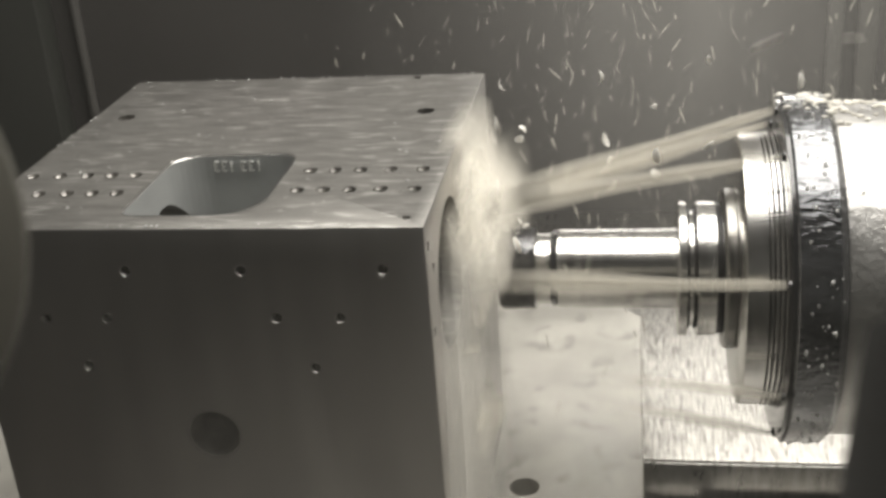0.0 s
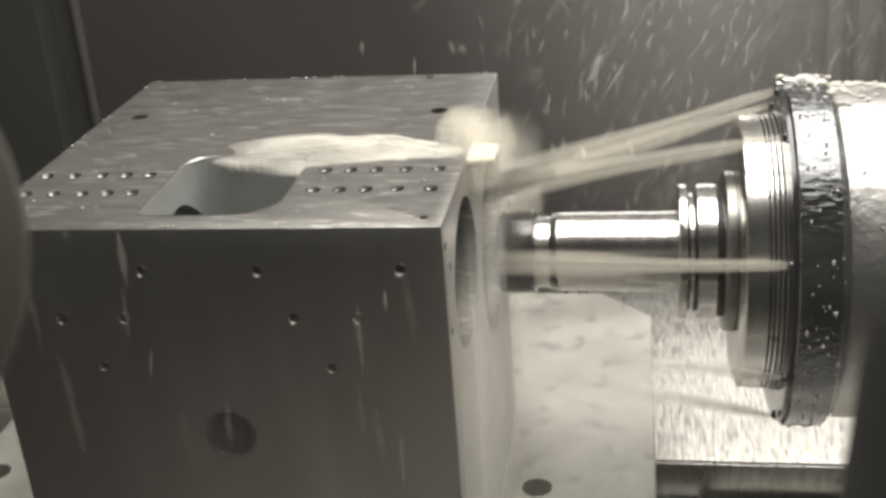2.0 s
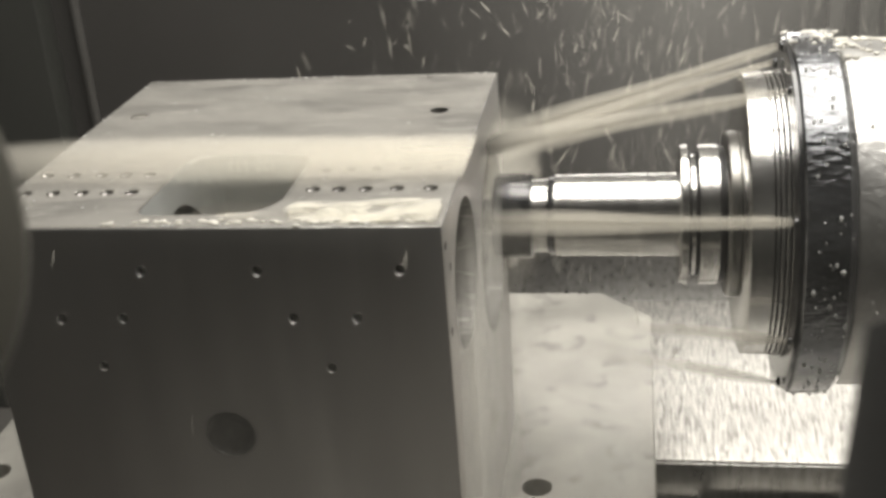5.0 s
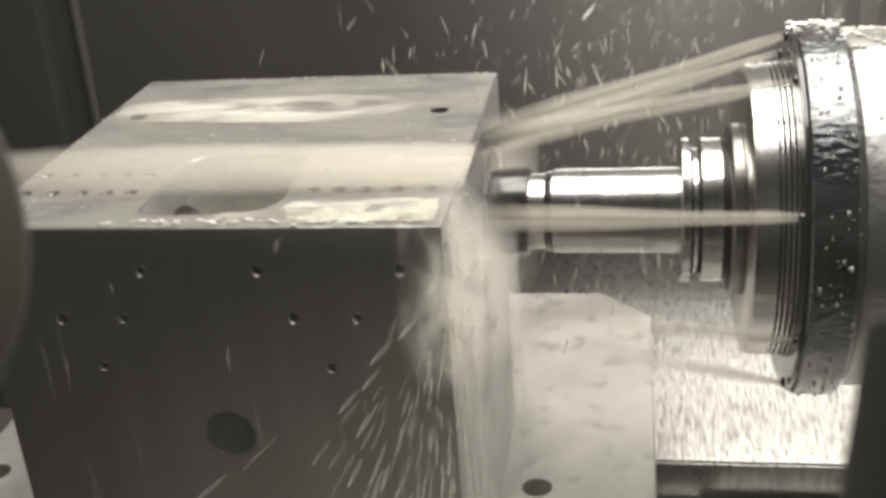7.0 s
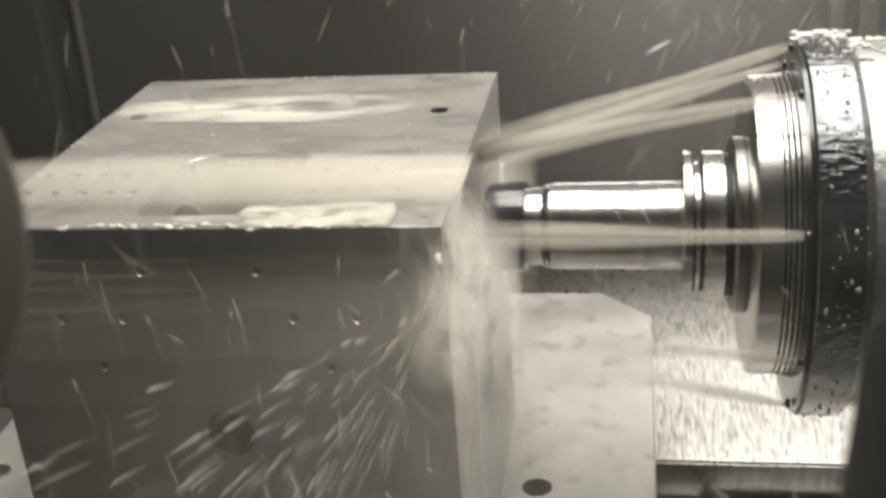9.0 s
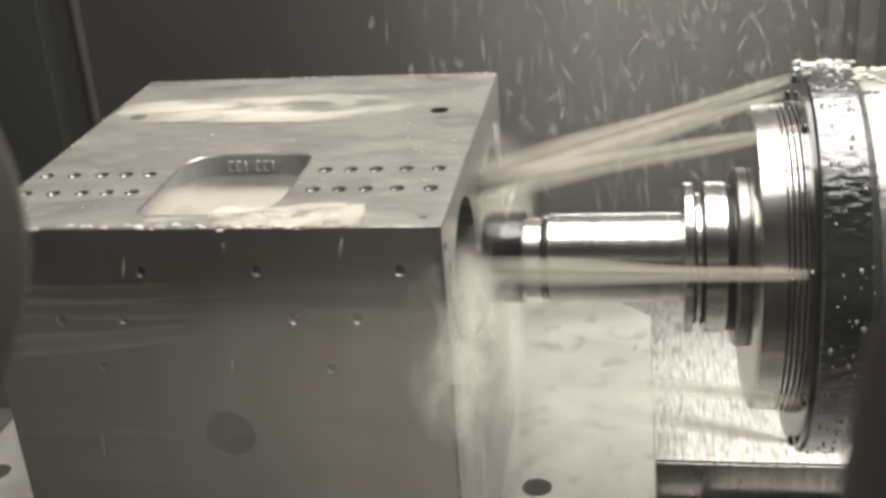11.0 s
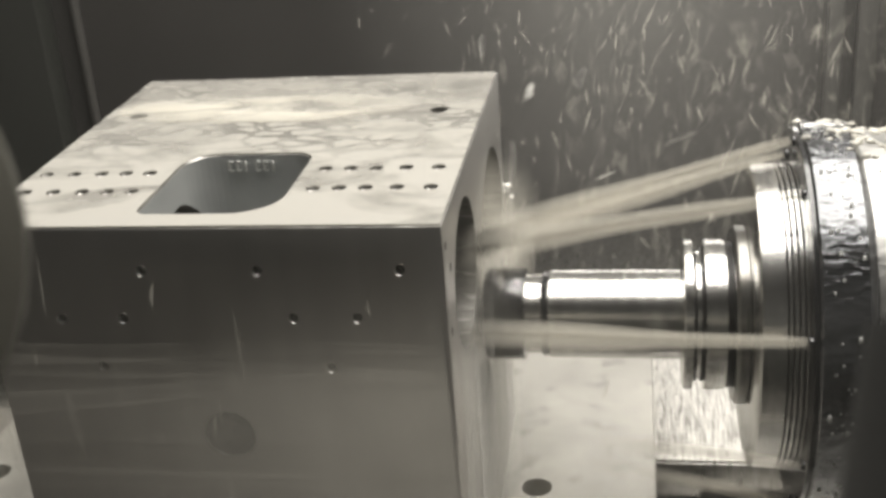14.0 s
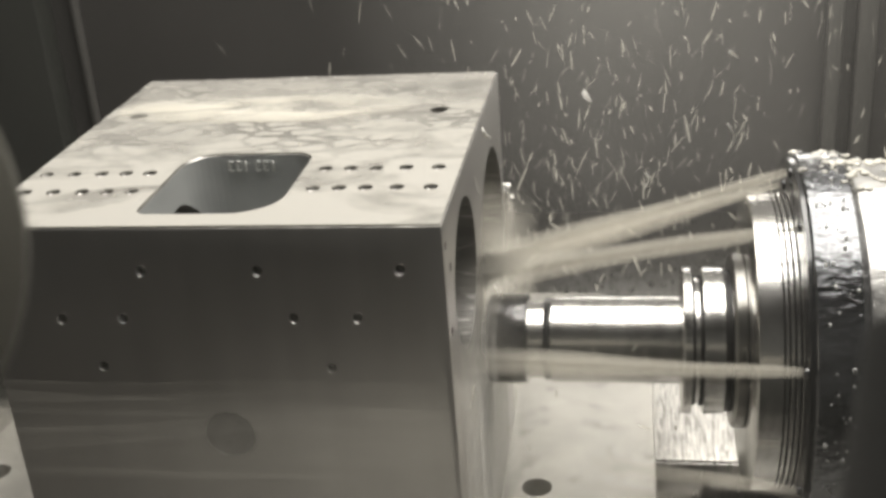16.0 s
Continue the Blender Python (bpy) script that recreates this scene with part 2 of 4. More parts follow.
LIP = mist("coolant_foam_lip", (0.88, 0.85, 0.76), 0.9, radii=(0.058, 0.017, 0.02), scale=90, stretch=(0.5, 1, 1), floor=0.08, contrast=(0.38, 0.58), power=0.6)
# faint pale veil that raises the dark tones of the whole view
HAZE = mist("veil_haze", (0.8, 0.78, 0.72), 0.03, scale=20, floor=0.7)

# ---- mesh helpers ----


def mesh_of(bm, name):
    me = bpy.data.meshes.new(name)
    bm.normal_update()
    bm.to_mesh(me)
    bm.free()
    return me


def link_up(name, me, material, parent=None, label=""):
    ob = new(name, me)
    if material and not me.materials:
        me.materials.append(material)
    if parent:
        ob.parent = parent
    return tagged(ob, label) if label else ob


def part(name, bm, material, parent=None, label=""):
    return link_up(name, mesh_of(bm, name), material, parent, label)


def smooth(bm, angle=40):
    for f in bm.faces:
        f.smooth = True
    for e in bm.edges:
        if len(e.link_faces) == 2 and e.calc_face_angle(0) > radians(angle):
            e.smooth = False
    return bm


def box(x0, x1, y0, y1, z0, z1, bevel=0.0, segs=2):
    bm = bmesh.new()
    bmesh.ops.create_cube(bm, size=1, matrix=Matrix.LocRotScale(
        ((x0 + x1) / 2, (y0 + y1) / 2, (z0 + z1) / 2), None, (x1 - x0, y1 - y0, z1 - z0)))
    if bevel:
        bmesh.ops.bevel(bm, geom=bm.edges[:], offset=bevel, segments=segs, affect="EDGES", profile=0.5)
        smooth(bm)
    return bm


def lathe(profile, n=72, bm=None):
    """Turns (x, r) pairs about the x axis; first and last close to the axis."""
    bm = bm or bmesh.new()
    rings = []
    for x, r in profile:
        if r < 1e-6:
            rings.append([bm.verts.new((x, 0, 0))])
        else:
            rings.append([bm.verts.new((x, r * math.cos(a), r * math.sin(a)))
                          for a in (2 * math.pi * k / n for k in range(n))])
    for p, q in zip(rings, rings[1:]):
        for k in range(n):
            j = (k + 1) % n
            if len(p) == 1 and len(q) > 1:
                bm.faces.new((p[0], q[k], q[j]))
            elif len(q) == 1 and len(p) > 1:
                bm.faces.new((p[k], q[0], p[j]))
            elif len(p) > 1:
                bm.faces.new((p[k], q[k], q[j], p[j]))
    bmesh.ops.recalc_face_normals(bm, faces=bm.faces[:])
    return smooth(bm, 25)


def strand(bm, pts, radii, n=6):
    """A round thread through points, tapered by radii."""
    rings = []
    for i, p in enumerate(pts):
        p = Vector(p)
        d = (Vector(pts[min(i + 1, len(pts) - 1)]) - Vector(pts[max(i - 1, 0)])).normalized()
        s = d.orthogonal().normalized()
        u = d.cross(s)
        rings.append([bm.verts.new(p + radii[i] * (math.cos(a) * s + math.sin(a) * u))
                      for a in (2 * math.pi * k / n for k in range(n))])
    for p, q in zip(rings, rings[1:]):
        for k in range(n):
            bm.faces.new((p[k], q[k], q[(k + 1) % n], p[(k + 1) % n])).smooth = True
    bm.faces.new(rings[0][::-1])
    bm.faces.new(rings[-1])


def blob(bm, centre, size, rnd, stretch=(1, 1, 1)):
    """A lumpy drop of foam."""
    made = bmesh.ops.create_icosphere(bm, subdivisions=2, radius=1.0)
    seed = Vector((rnd.random(), rnd.random(), rnd.random())) * 50
    for v in made["verts"]:
        k = 1 + 0.5 * noise.noise(v.co * 1.6 + seed)
        v.co = Vector(centre) + Vector([v.co[i] * stretch[i] * size * k for i in range(3)])
        for f in v.link_faces:
            f.smooth = True


def lit_from_above(ob, way=(0.0, -0.45, 0.89), front=(0, -1, 0)):
    """Bends a mist layer's shading normals upward, so it looks brighter than its shape."""
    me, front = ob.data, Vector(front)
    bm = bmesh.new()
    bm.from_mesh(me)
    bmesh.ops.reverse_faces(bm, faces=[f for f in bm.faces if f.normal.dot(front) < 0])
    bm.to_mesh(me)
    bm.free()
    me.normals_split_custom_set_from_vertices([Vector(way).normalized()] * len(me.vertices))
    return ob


# ---- plan ----
BLOCK_W, BLOCK_D, BLOCK_H = 0.200, 0.2122, 0.220
PALLET_Z = -BLOCK_H
SHIFT = [(0.0, -0.0070), (0.25, -0.0050), (0.5, -0.0030), (0.75, -0.0012), (0.95, 0.0), (1.2, 0.0), (16.0, 0.0)]
ORBIT_Y, ORBIT_Z, ORBIT_R = 0.1205, -0.0805, 0.0339


def tool_at(t):
    """Where the tool's axis stands at t: it waits, then goes round the bore."""
    a = -0.3606 + 0.27046 * (max(t, 1.0) - 6.6)
    return ORBIT_Y - ORBIT_R * math.sin(a), ORBIT_Z + ORBIT_R * math.cos(a)


def slide_rows(dy=0.0, dz=0.0):
    return [(t, pose(x, dy, dz)) for t, x in SHIFT]


def shift_at(t):
    return float(np.interp(t, [a for a, _ in SHIFT], [b for _, b in SHIFT]))


# ---- the enclosure ----


def enclosure():
    def wall(name, bm, m, label):
        return tagged(part(name, bm, m), label, "wall", kind="structure")
    wall("wall_back", box(-1.3, 1.3, 0.84, 0.87, -0.6, 0.9), PAINT, "dark grey painted sheet metal back wall, wet")
    wall("wall_left", box(-1.33, -1.3, -0.9, 0.87, -0.6, 0.9), PAINT, "dark grey painted side wall")
    # out of view; pale so that it throws light onto the block's right face
    wall("wall_right", box(1.3, 1.33, -0.9, 0.87, -0.6, 0.9), BOUNCE_PAINT, "unseen side wall, pale grey to bounce light onto the block")
    wall("wall_front", box(-1.3, 1.3, -0.93, -0.9, -0.6, 0.9), PAINT_G, "dark door wall of the machine")
    wall("wall_panel", box(-1.295, -0.575, 0.80, 0.839, -0.6, 0.9, 0.004), PAINT_G, "dark greenish sheet metal panel")
    tagged(part("ceiling", box(-1.33, 1.33, -0.93, 0.87, 0.9, 0.93), PAINT), "dark machine roof", "ceiling", kind="structure")
    tagged(part("floor", box(-1.33, 1.33, -0.93, 0.87, -0.63, -0.6), PAN), "wet steel chip pan under the pallet", "floor", kind="structure")


def column_strip(x, y, w, d, material, label):
    bm = box(-w / 2, w / 2, 0, d, -0.6, 0.9, 0.003)
    ob = tagged(part("trim", bm, material), label, "trim", kind="structure")
    ob.matrix_world = pose(x, y, 0)


# ---- pallet and covers ----


def prism(points, z0, z1, bevel=0.0):
    bm = bmesh.new()
    f = bm.faces.new([bm.verts.new((x, y, z0)) for x, y in points])
    up = bmesh.ops.extrude_face_region(bm, geom=[f])
    bmesh.ops.translate(bm, verts=[v for v in up["geom"] if isinstance(v, bmesh.types.BMVert)], vec=(0, 0, z1 - z0))
    bmesh.ops.recalc_face_normals(bm, faces=bm.faces[:])
    if bevel:
        bmesh.ops.bevel(bm, geom=bm.edges[:], offset=bevel, segments=2, affect="EDGES", profile=0.5)
        smooth(bm)
    return bm


def peg(bm, centre, axis, r, depth, n=24, r2=None):
    """A round cutter from a surface point into the body along -axis, a little proud of it."""
    rot = Vector(axis).to_track_quat("Z", "Y").to_matrix().to_4x4()
    m = Matrix.Translation(Vector(centre) - Vector(axis) * (depth / 2 - 0.001)) @ rot
    bmesh.ops.create_cone(bm, cap_ends=True, segments=n, radius1=r, radius2=r2 or r, depth=depth + 0.002, matrix=m)


def carve(name, bm, cutters, material, parent=None, label=""):
    """The body with each cutter mesh taken out of it."""
    body = link_up(name + "_raw", mesh_of(bm, name), material)
    tools = []
    for c in cutters:
        t = link_up("cutter", mesh_of(c, "cutter"), None)
        tools.append(t)
        k = body.modifiers.new("cut", "BOOLEAN")
        k.operation, k.solver, k.object = "DIFFERENCE", "EXACT", t
    bpy.context.view_layer.update()
    me = bpy.data.meshes.new_from_object(body.evaluated_get(bpy.context.evaluated_depsgraph_get()))
    for o in [body, *tools]:
        bpy.data.objects.remove(o)
    return link_up(name, me, material, parent, label)


def pallet():
    pts = [(-0.33, 0.02), (-0.30, -0.014), (0.05, -0.014), (0.0855, 0.02), (0.0855, 0.345), (0.050, 0.382),
           (-0.30, 0.382), (-0.33, 0.345)]
    holes = bmesh.new()
    for x in (-0.31, -0.266, 0.019):
        for y in (0.042, 0.137, 0.29):
            if x > 0 and y != 0.137:
                continue
            peg(holes, (x, y, PALLET_Z), (0, 0, 1), 0.0085, 0.03)
    top = new("machine_pallet")
    tagged(top, "pale wet cast iron pallet with tapped holes", "machine pallet")
    carve("plate", prism(pts, PALLET_Z - 0.05, PALLET_Z, 0.0015), [holes], CAST, top)
    part("pedestal", lathe([(PALLET_Z - 0.37, 0), (PALLET_Z - 0.37, 0.13), (PALLET_Z - 0.05, 0.13), (PALLET_Z - 0.05, 0)], 40),
         STEEL_DULL, top).matrix_local = pose(-0.15, 0.09, 0, 0, -90, 0)
    return top


def way_covers():
    def cover(x0, x1, y0, y1, z, material, label, slope=0.0):
        top = tagged(new("way_cover"), label, "way cover", "telescopic way covers")
        part("sheet", box(x0, x1, 0, y1 - y0, -0.004, 0, 0.0012), material, top).matrix_local = pose(0, y0, z, slope)
        part("front_lip", box(x0, x1, y0 - 0.004, y0 - 0.0005, z - 0.030, z - 0.001, 0.001), STEEL_DULL, top)
        part("support", box(x0 + 0.01, x1 - 0.01, y0 + 0.01, y1 - 0.01, -0.6, z - 0.0045), STEEL_DULL, top)
    cover(0.035, 0.62, 0.313, 0.53, -0.320, COVER, "shiny wet stainless steel way cover with water streaks", 5)
    cover(-0.35, 0.62, 0.54, 0.795, -0.328, STEEL_DULL, "dull wet steel way cover behind the pallet")
    cover(0.126, 0.62, -0.20, 0.30, -0.350, COVER_LOW, "lower stainless steel way cover under the spindle")
    cover(0.04, 0.118, -0.20, 0.30, -0.360, STEEL_DULL, "narrow dull steel way cover beside the pallet")
    rail = tagged(new("guide_ledge"), "steel ledge with a bright edge along the back wall", "ledge")
    part("ledge", box(-0.57, 1.2, 0.8045, 0.839, -0.43, -0.418, 0.001), STEEL_DULL, rail)
    part("edge", box(-0.57, 1.2, 0.8005, 0.804, -0.432, -0.412, 0.001), STEEL, rail)
    part("bracket", box(-0.5, 1.1, 0.806, 0.838, -0.6, -0.4305), STEEL_DULL, rail)


# ---- the workpiece ----
TOP_ROWS = ((0.0612, (-0.1922, -0.1788, -0.1655, -0.1538, -0.1424)), (0.0392, (-0.1922, -0.1788, -0.1655, -0.1538, -0.1424)),
            (0.0637, (-0.0612, -0.0498, -0.0383, -0.0248, -0.0103)), (0.0403, (-0.0612, -0.0498, -0.0383, -0.0248, -0.0103)))
FRONT_HOLES = ((-0.126, -0.0186), (-0.0766, -0.0187), (-0.0178, -0.0183), (-0.1652, -0.0409), (-0.138, -0.0407),
               (-0.064, -0.0402), (-0.0372, -0.0399), (-0.151, -0.0638), (-0.0504, -0.0634))
POCKET = (-0.1305, -0.0718, 0.0140, 0.0850)


def rounded(x0, x1, y0, y1, radii, n=8):
    pts = []
    for (cx, cy, a0), r in zip(((x0, y0, 180), (x1, y0, 270), (x1, y1, 0), (x0, y1, 90)), radii):
        ox, oy = cx + (r if cx == x0 else -r), cy + (r if cy == y0 else -r)
        pts += [(ox + r * math.cos(radians(a0 + 90 * k / n)), oy + r * math.sin(radians(a0 + 90 * k / n))) for k in range(n + 1)]
    return pts


def workpiece():
    top = tagged(new("workpiece"), "wet machined aluminium block with a pocket and tapped holes", "metal block")
    pocket = prism(rounded(*POCKET, (0.005, 0.020, 0.009, 0.016)), -0.075, 0.002)
    side = bmesh.new()
    peg(side, (POCKET[0] + 0.001, 0.057, -0.0405), (1, 0, 0), 0.0255, 0.040, 40)
    holes = bmesh.new()
    for y, xs in TOP_ROWS:
        for x in xs:
            peg(holes, (x, y, 0), (0, 0, 1), 0.0029, 0.014, 20)
    for x, y in ((-0.0223, 0.1463), (-0.1812, 0.1466)):
        peg(holes, (x, y, 0), (0, 0, 1), 0.0045, 0.02, 24)
    peg(holes, (-0.0365, 0.2065, 0), (0, 0, 1), 0.0024, 0.014, 20)
    peg(holes, (-0.0084, 0.0094, 0), (0, 0, 1), 0.0018, 0.002, 20)
    for x, z in FRONT_HOLES:
        peg(holes, (x, 0, z), (0, -1, 0), 0.0021, 0.016, 20)
    peg(holes, (-0.0996, 0, -0.0974), (0, -1, 0), 0.0113, 0.035, 40)
    for y, z in ((0.006, -0.011), (0.014, -0.024), (0.007, -0.05)):
        peg(holes, (0, y, z), (1, 0, 0), 0.0021, 0.012, 20)
    bores = bmesh.new()
    peg(bores, (0, 0.055, -0.046), (1, 0, 0), 0.034, 0.045, 48)
    peg(bores, (0, 0.156, -0.075), (1, 0, 0), 0.049, 0.030, 48)
    body = carve("body", box(-BLOCK_W, 0, 0, BLOCK_D, PALLET_Z, 0, 0.0007, 2), [pocket, side, holes, bores], ALU, top)
    body.data.materials.append(ALU_SIDE)
    body.data.materials.append(BLAST)
    for f in body.data.polygons:
        c = f.center
        if -0.0755 < c.z < -0.0005 and POCKET[0] - 0.0005 < c.x < POCKET[1] + 0.0005 and POCKET[2] - 0.0005 < c.y < POCKET[3] + 0.0005:
            f.material_index = 2
            continue
        if (f.normal.y < -0.9 and f.center.y < 0.0005) or (f.normal.x > 0.9 and f.center.x > -0.0005):
            f.material_index = 1
    rim = bmesh.new()
    inner = rounded(*POCKET, (0.005, 0.020, 0.009, 0.016))
    outer = rounded(POCKET[0] - 0.0009, POCKET[1] + 0.0009, POCKET[2] - 0.0009, POCKET[3] + 0.0009, (0.0059, 0.0209, 0.0099, 0.0169))
    a, b = [rim.verts.new((x, y, 0.0003)) for x, y in outer], [rim.verts.new((x, y, -0.0008)) for x, y in inner]
    for k in range(len(a)):
        j = (k + 1) % len(a)
        rim.faces.new((a[k], a[j], b[j], b[k])).smooth = True
    part("chamfer", rim, STEEL, top, "bright deburred edge of the pocket")
    for c in (pocket_text("133 133"),):
        c.parent = top
    # chamfered mouths of the tapped holes
    for y, xs in TOP_ROWS:
        for x in xs:
            ring = hole_rim(0.0028, 0.0033)
            ob = link_up("thread", ring, STEEL_DULL, top)
            ob.matrix_local = pose(x, y, 0.0002)
    prof = [(0.0, 0.0121), (-0.0010, 0.0112)]
    for k in range(16):
        prof += [(-0.0012 - 0.0020 * k, 0.0112), (-0.0022 - 0.0020 * k, 0.0099)]
    big = lathe(prof + [(-0.034, 0.0098), (-0.0345, 0.0)], 40)
    bmesh.ops.rotate(big, verts=big.verts[:], matrix=Matrix.Rotation(radians(-90), 3, "Y"))
    for f in big.faces:
        f.normal_flip()
    # carbide grey on the aluminium thread puts the hole's shade into its colour
    part("thread", big, CARBIDE, top, "thread of the large tapped hole, darkened for its shade").matrix_local = pose(-0.0996, -0.0002, -0.0974, 90)
    for x, z in FRONT_HOLES:
        ob = link_up("thread", hole_rim(0.0021, 0.0026), STEEL, top)
        ob.matrix_local = pose(x, -0.0002, z, 90)
    return top


RIMS = {}


def hole_rim(r0, r1):
    """A fine chamfer ring and threaded sleeve of a tapped hole, along z, below its mouth."""
    if (r0, r1) not in RIMS:
        prof = [(0.0, r1), (-0.0008, r0 * 0.99)]
        for k in range(7):
            prof += [(-0.0010 - 0.0009 * k, r0 * 0.99), (-0.0014 - 0.0009 * k, r0 * 0.86)]
        bm = lathe(prof, 16)
        bmesh.ops.rotate(bm, verts=bm.verts[:], matrix=Matrix.Rotation(radians(-90), 3, "Y"))
        for f in bm.faces:
            f.normal_flip()
        RIMS[(r0, r1)] = mesh_of(bm, "thread")
    return RIMS[(r0, r1)]


def pocket_text(words):
    cu = bpy.data.curves.new("number", "FONT")
    cu.body, cu.size, cu.extrude, cu.align_x, cu.align_y = words, 0.0074, 0.0007, "CENTER", "CENTER"
    raw = new("raw", cu)
    bpy.context.view_layer.update()
    me = bpy.data.meshes.new_from_object(raw.evaluated_get(bpy.context.evaluated_depsgraph_get()))
    bpy.data.objects.remove(raw)
    ob = link_up("number", me, INK, None, "raised number on the pocket wall")
    ob.matrix_local = pose(-0.1022, POCKET[3] - 0.0004, -0.0048, 90, 180, 0)
    return ob


def fixture_clamp():
    top = tagged(new("fixture_clamp"), "small bright steel clamp behind the aluminium block", "clamp")
    part("post", box(-0.012, 0.0048, 0.2123, 0.2235, -0.118, -0.0765, 0.0008), STEEL, top)
    part("cap", box(-0.012, 0.0030, 0.2123, 0.2265, -0.0763, -0.070, 0.0008), STEEL, top)
    return top


# ---- spindle, tool and jets ----
# angle round the ring, its radius at the nozzle and in the block's face plane, length
NOZZLES = ((89, 0.0850, 0.041, 0.150), (62, 0.0855, 0.050, 0.150), (104, 0.0740, 0.034, 0.150), (20, 0.0855, 0.0645, 0.150),
           (-19, 0.0855, 0.066, 0.100), (-51, 0.0840, 0.062, 0.100))


def spindle():
    top = tagged(new("machine_spindle"), "horizontal steel machine spindle with black ring, running under coolant", "spindle")
    part("nose", lathe([(0.1238, 0.030), (0.1238, 0.066), (0.1252, 0.0697), (0.1350, 0.0700), (0.1350, 0.030)], 96), STEEL, top,
         "polished steel spindle nose")
    for x0, x1, r in ((0.1357, 0.1373, 0.0700), (0.1380, 0.1396, 0.0704), (0.1403, 0.1419, 0.0708), (0.1426, 0.1438, 0.0712)):
        part("groove_band", lathe([(x0 - 0.0006, 0.03), (x0 - 0.0006, r - 0.0024), (x0, r - 0.0022), (x0, r - 0.0004), (x0 + 0.0003, r),
                                   (x1 - 0.0003, r), (x1, r - 0.0004), (x1, 0.03)], 96), STEEL, top, "steel labyrinth band with a dark groove")
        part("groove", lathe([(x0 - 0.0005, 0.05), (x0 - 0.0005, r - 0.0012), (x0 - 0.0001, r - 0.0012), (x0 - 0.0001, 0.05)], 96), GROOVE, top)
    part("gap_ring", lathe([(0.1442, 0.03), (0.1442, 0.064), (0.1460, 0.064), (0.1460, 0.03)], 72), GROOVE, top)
    part("nozzle_ring", lathe([(0.1441, 0.0672), (0.1430, 0.0835), (0.1434, 0.0862), (0.1452, 0.0866), (0.1452, 0.0672)], 96),
         BLACK, top, "dark steel coolant nozzle ring")
    part("black_ring", lathe([(0.1454, 0.0672), (0.1454, 0.0874), (0.1462, 0.0885), (0.1640, 0.0885), (0.1675, 0.0850), (0.1675, 0.05)], 96),
         WET_BLACK, top, "wet black ring with droplets")
    part("housing", lathe([(0.1680, 0.02), (0.1680, 0.0835), (0.1698, 0.0840), (0.4600, 0.0840), (0.4600, 0.02)], 96), WET_STEEL, top,
         "bright steel spindle housing")
    part("quill", lathe([(0.4602, 0.0), (0.4602, 0.11), (1.20, 0.11), (1.20, 0.0)], 48), STEEL_DULL, top)
    holder = part("tool_holder", lathe([(0.0335, 0.0), (0.0335, 0.0196), (0.0345, 0.0208), (0.0945, 0.0210), (0.0955, 0.0342),
                                       (0.0962, 0.0350), (0.0996, 0.0350), (0.1002, 0.0300), (0.1044, 0.0300), (0.1050, 0.0350),
                                       (0.1142, 0.0350), (0.1148, 0.0320), (0.1236, 0.0320), (0.1236, 0.0)], 80), STEEL, top,
                  "polished steel tool holder with gripper groove")
    # dark rings in the gripper groove's corners paint the shade there
    for x0, x1 in ((0.1003, 0.1012), (0.1033, 0.1043)):
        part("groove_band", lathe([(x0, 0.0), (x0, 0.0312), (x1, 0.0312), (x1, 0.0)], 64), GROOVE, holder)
    part("collar", lathe([(0.1180, 0.0325), (0.1178, 0.0400), (0.1190, 0.0414), (0.1234, 0.0414), (0.1235, 0.0325)], 80), STEEL_DULL, holder)
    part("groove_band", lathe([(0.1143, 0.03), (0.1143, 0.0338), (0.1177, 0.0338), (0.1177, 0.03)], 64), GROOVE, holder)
    part("neck", lathe([(0.0232, 0.0), (0.0232, 0.0188), (0.0306, 0.0188), (0.0306, 0.0)], 64), STEEL, holder)
    part("seal_ring", lathe([(0.0307, 0.0), (0.0307, 0.0192), (0.0318, 0.0206), (0.0334, 0.0196), (0.0334, 0.0)], 64), BLACK, holder)
    nut = lathe([(0.0035, 0.0), (0.0035, 0.0196), (0.0045, 0.0212), (0.0060, 0.0218), (0.0225, 0.0218), (0.0231, 0.0205), (0.0231, 0.0)], 64)
    part("collet_nut", nut, BLACK, holder, "black collet nut")
    mill = bmesh.new()
    rings, n = [], 24
    for i in range(30):
        x = 0.0034 - i * 0.0006
        rings.append([mill.verts.new((x, r * math.cos(a + i * 0.09), r * math.sin(a + i * 0.09))) for a, r in
                      ((2 * math.pi * k / n, 0.0084 if i < 8 else (0.0088 if (k % 8) in (0, 1, 2) else 0.0052)) for k in range(n))])
    for p, q in zip(rings, rings[1:]):
        for k in range(n):
            mill.faces.new((p[k], p[(k + 1) % n], q[(k + 1) % n], q[k]))
    mill.faces.new(rings[0])
    mill.faces.new(rings[-1][::-1])
    bmesh.ops.recalc_face_normals(mill, faces=mill.faces[:])
    part("end_mill", smooth(mill, 30), CARBIDE, holder, "fluted carbide end mill")
    rnd = random.Random(4)
    drops = bmesh.new()
    for _ in range(190):
        a, x = rnd.uniform(-1.2, 2.4), rnd.uniform(0.1465, 0.1650)
        if rnd.random() < 0.35:
            x, rr, a = rnd.uniform(0.172, 0.24), 0.0842, rnd.uniform(-0.6, 2.2)
        else:
            rr = 0.0886
        s = rnd.choice((0.0003, 0.0004, 0.0005, 0.0006, 0.0009))
        made = bmesh.ops.create_icosphere(drops, subdivisions=1, radius=s, matrix=Matrix.Translation(
            (x, -rr * math.cos(a), rr * math.sin(a))) @ Matrix.Diagonal((1, 1, rnd.uniform(1, 2.2), 1)))
    for f in drops.faces:
        f.smooth = True
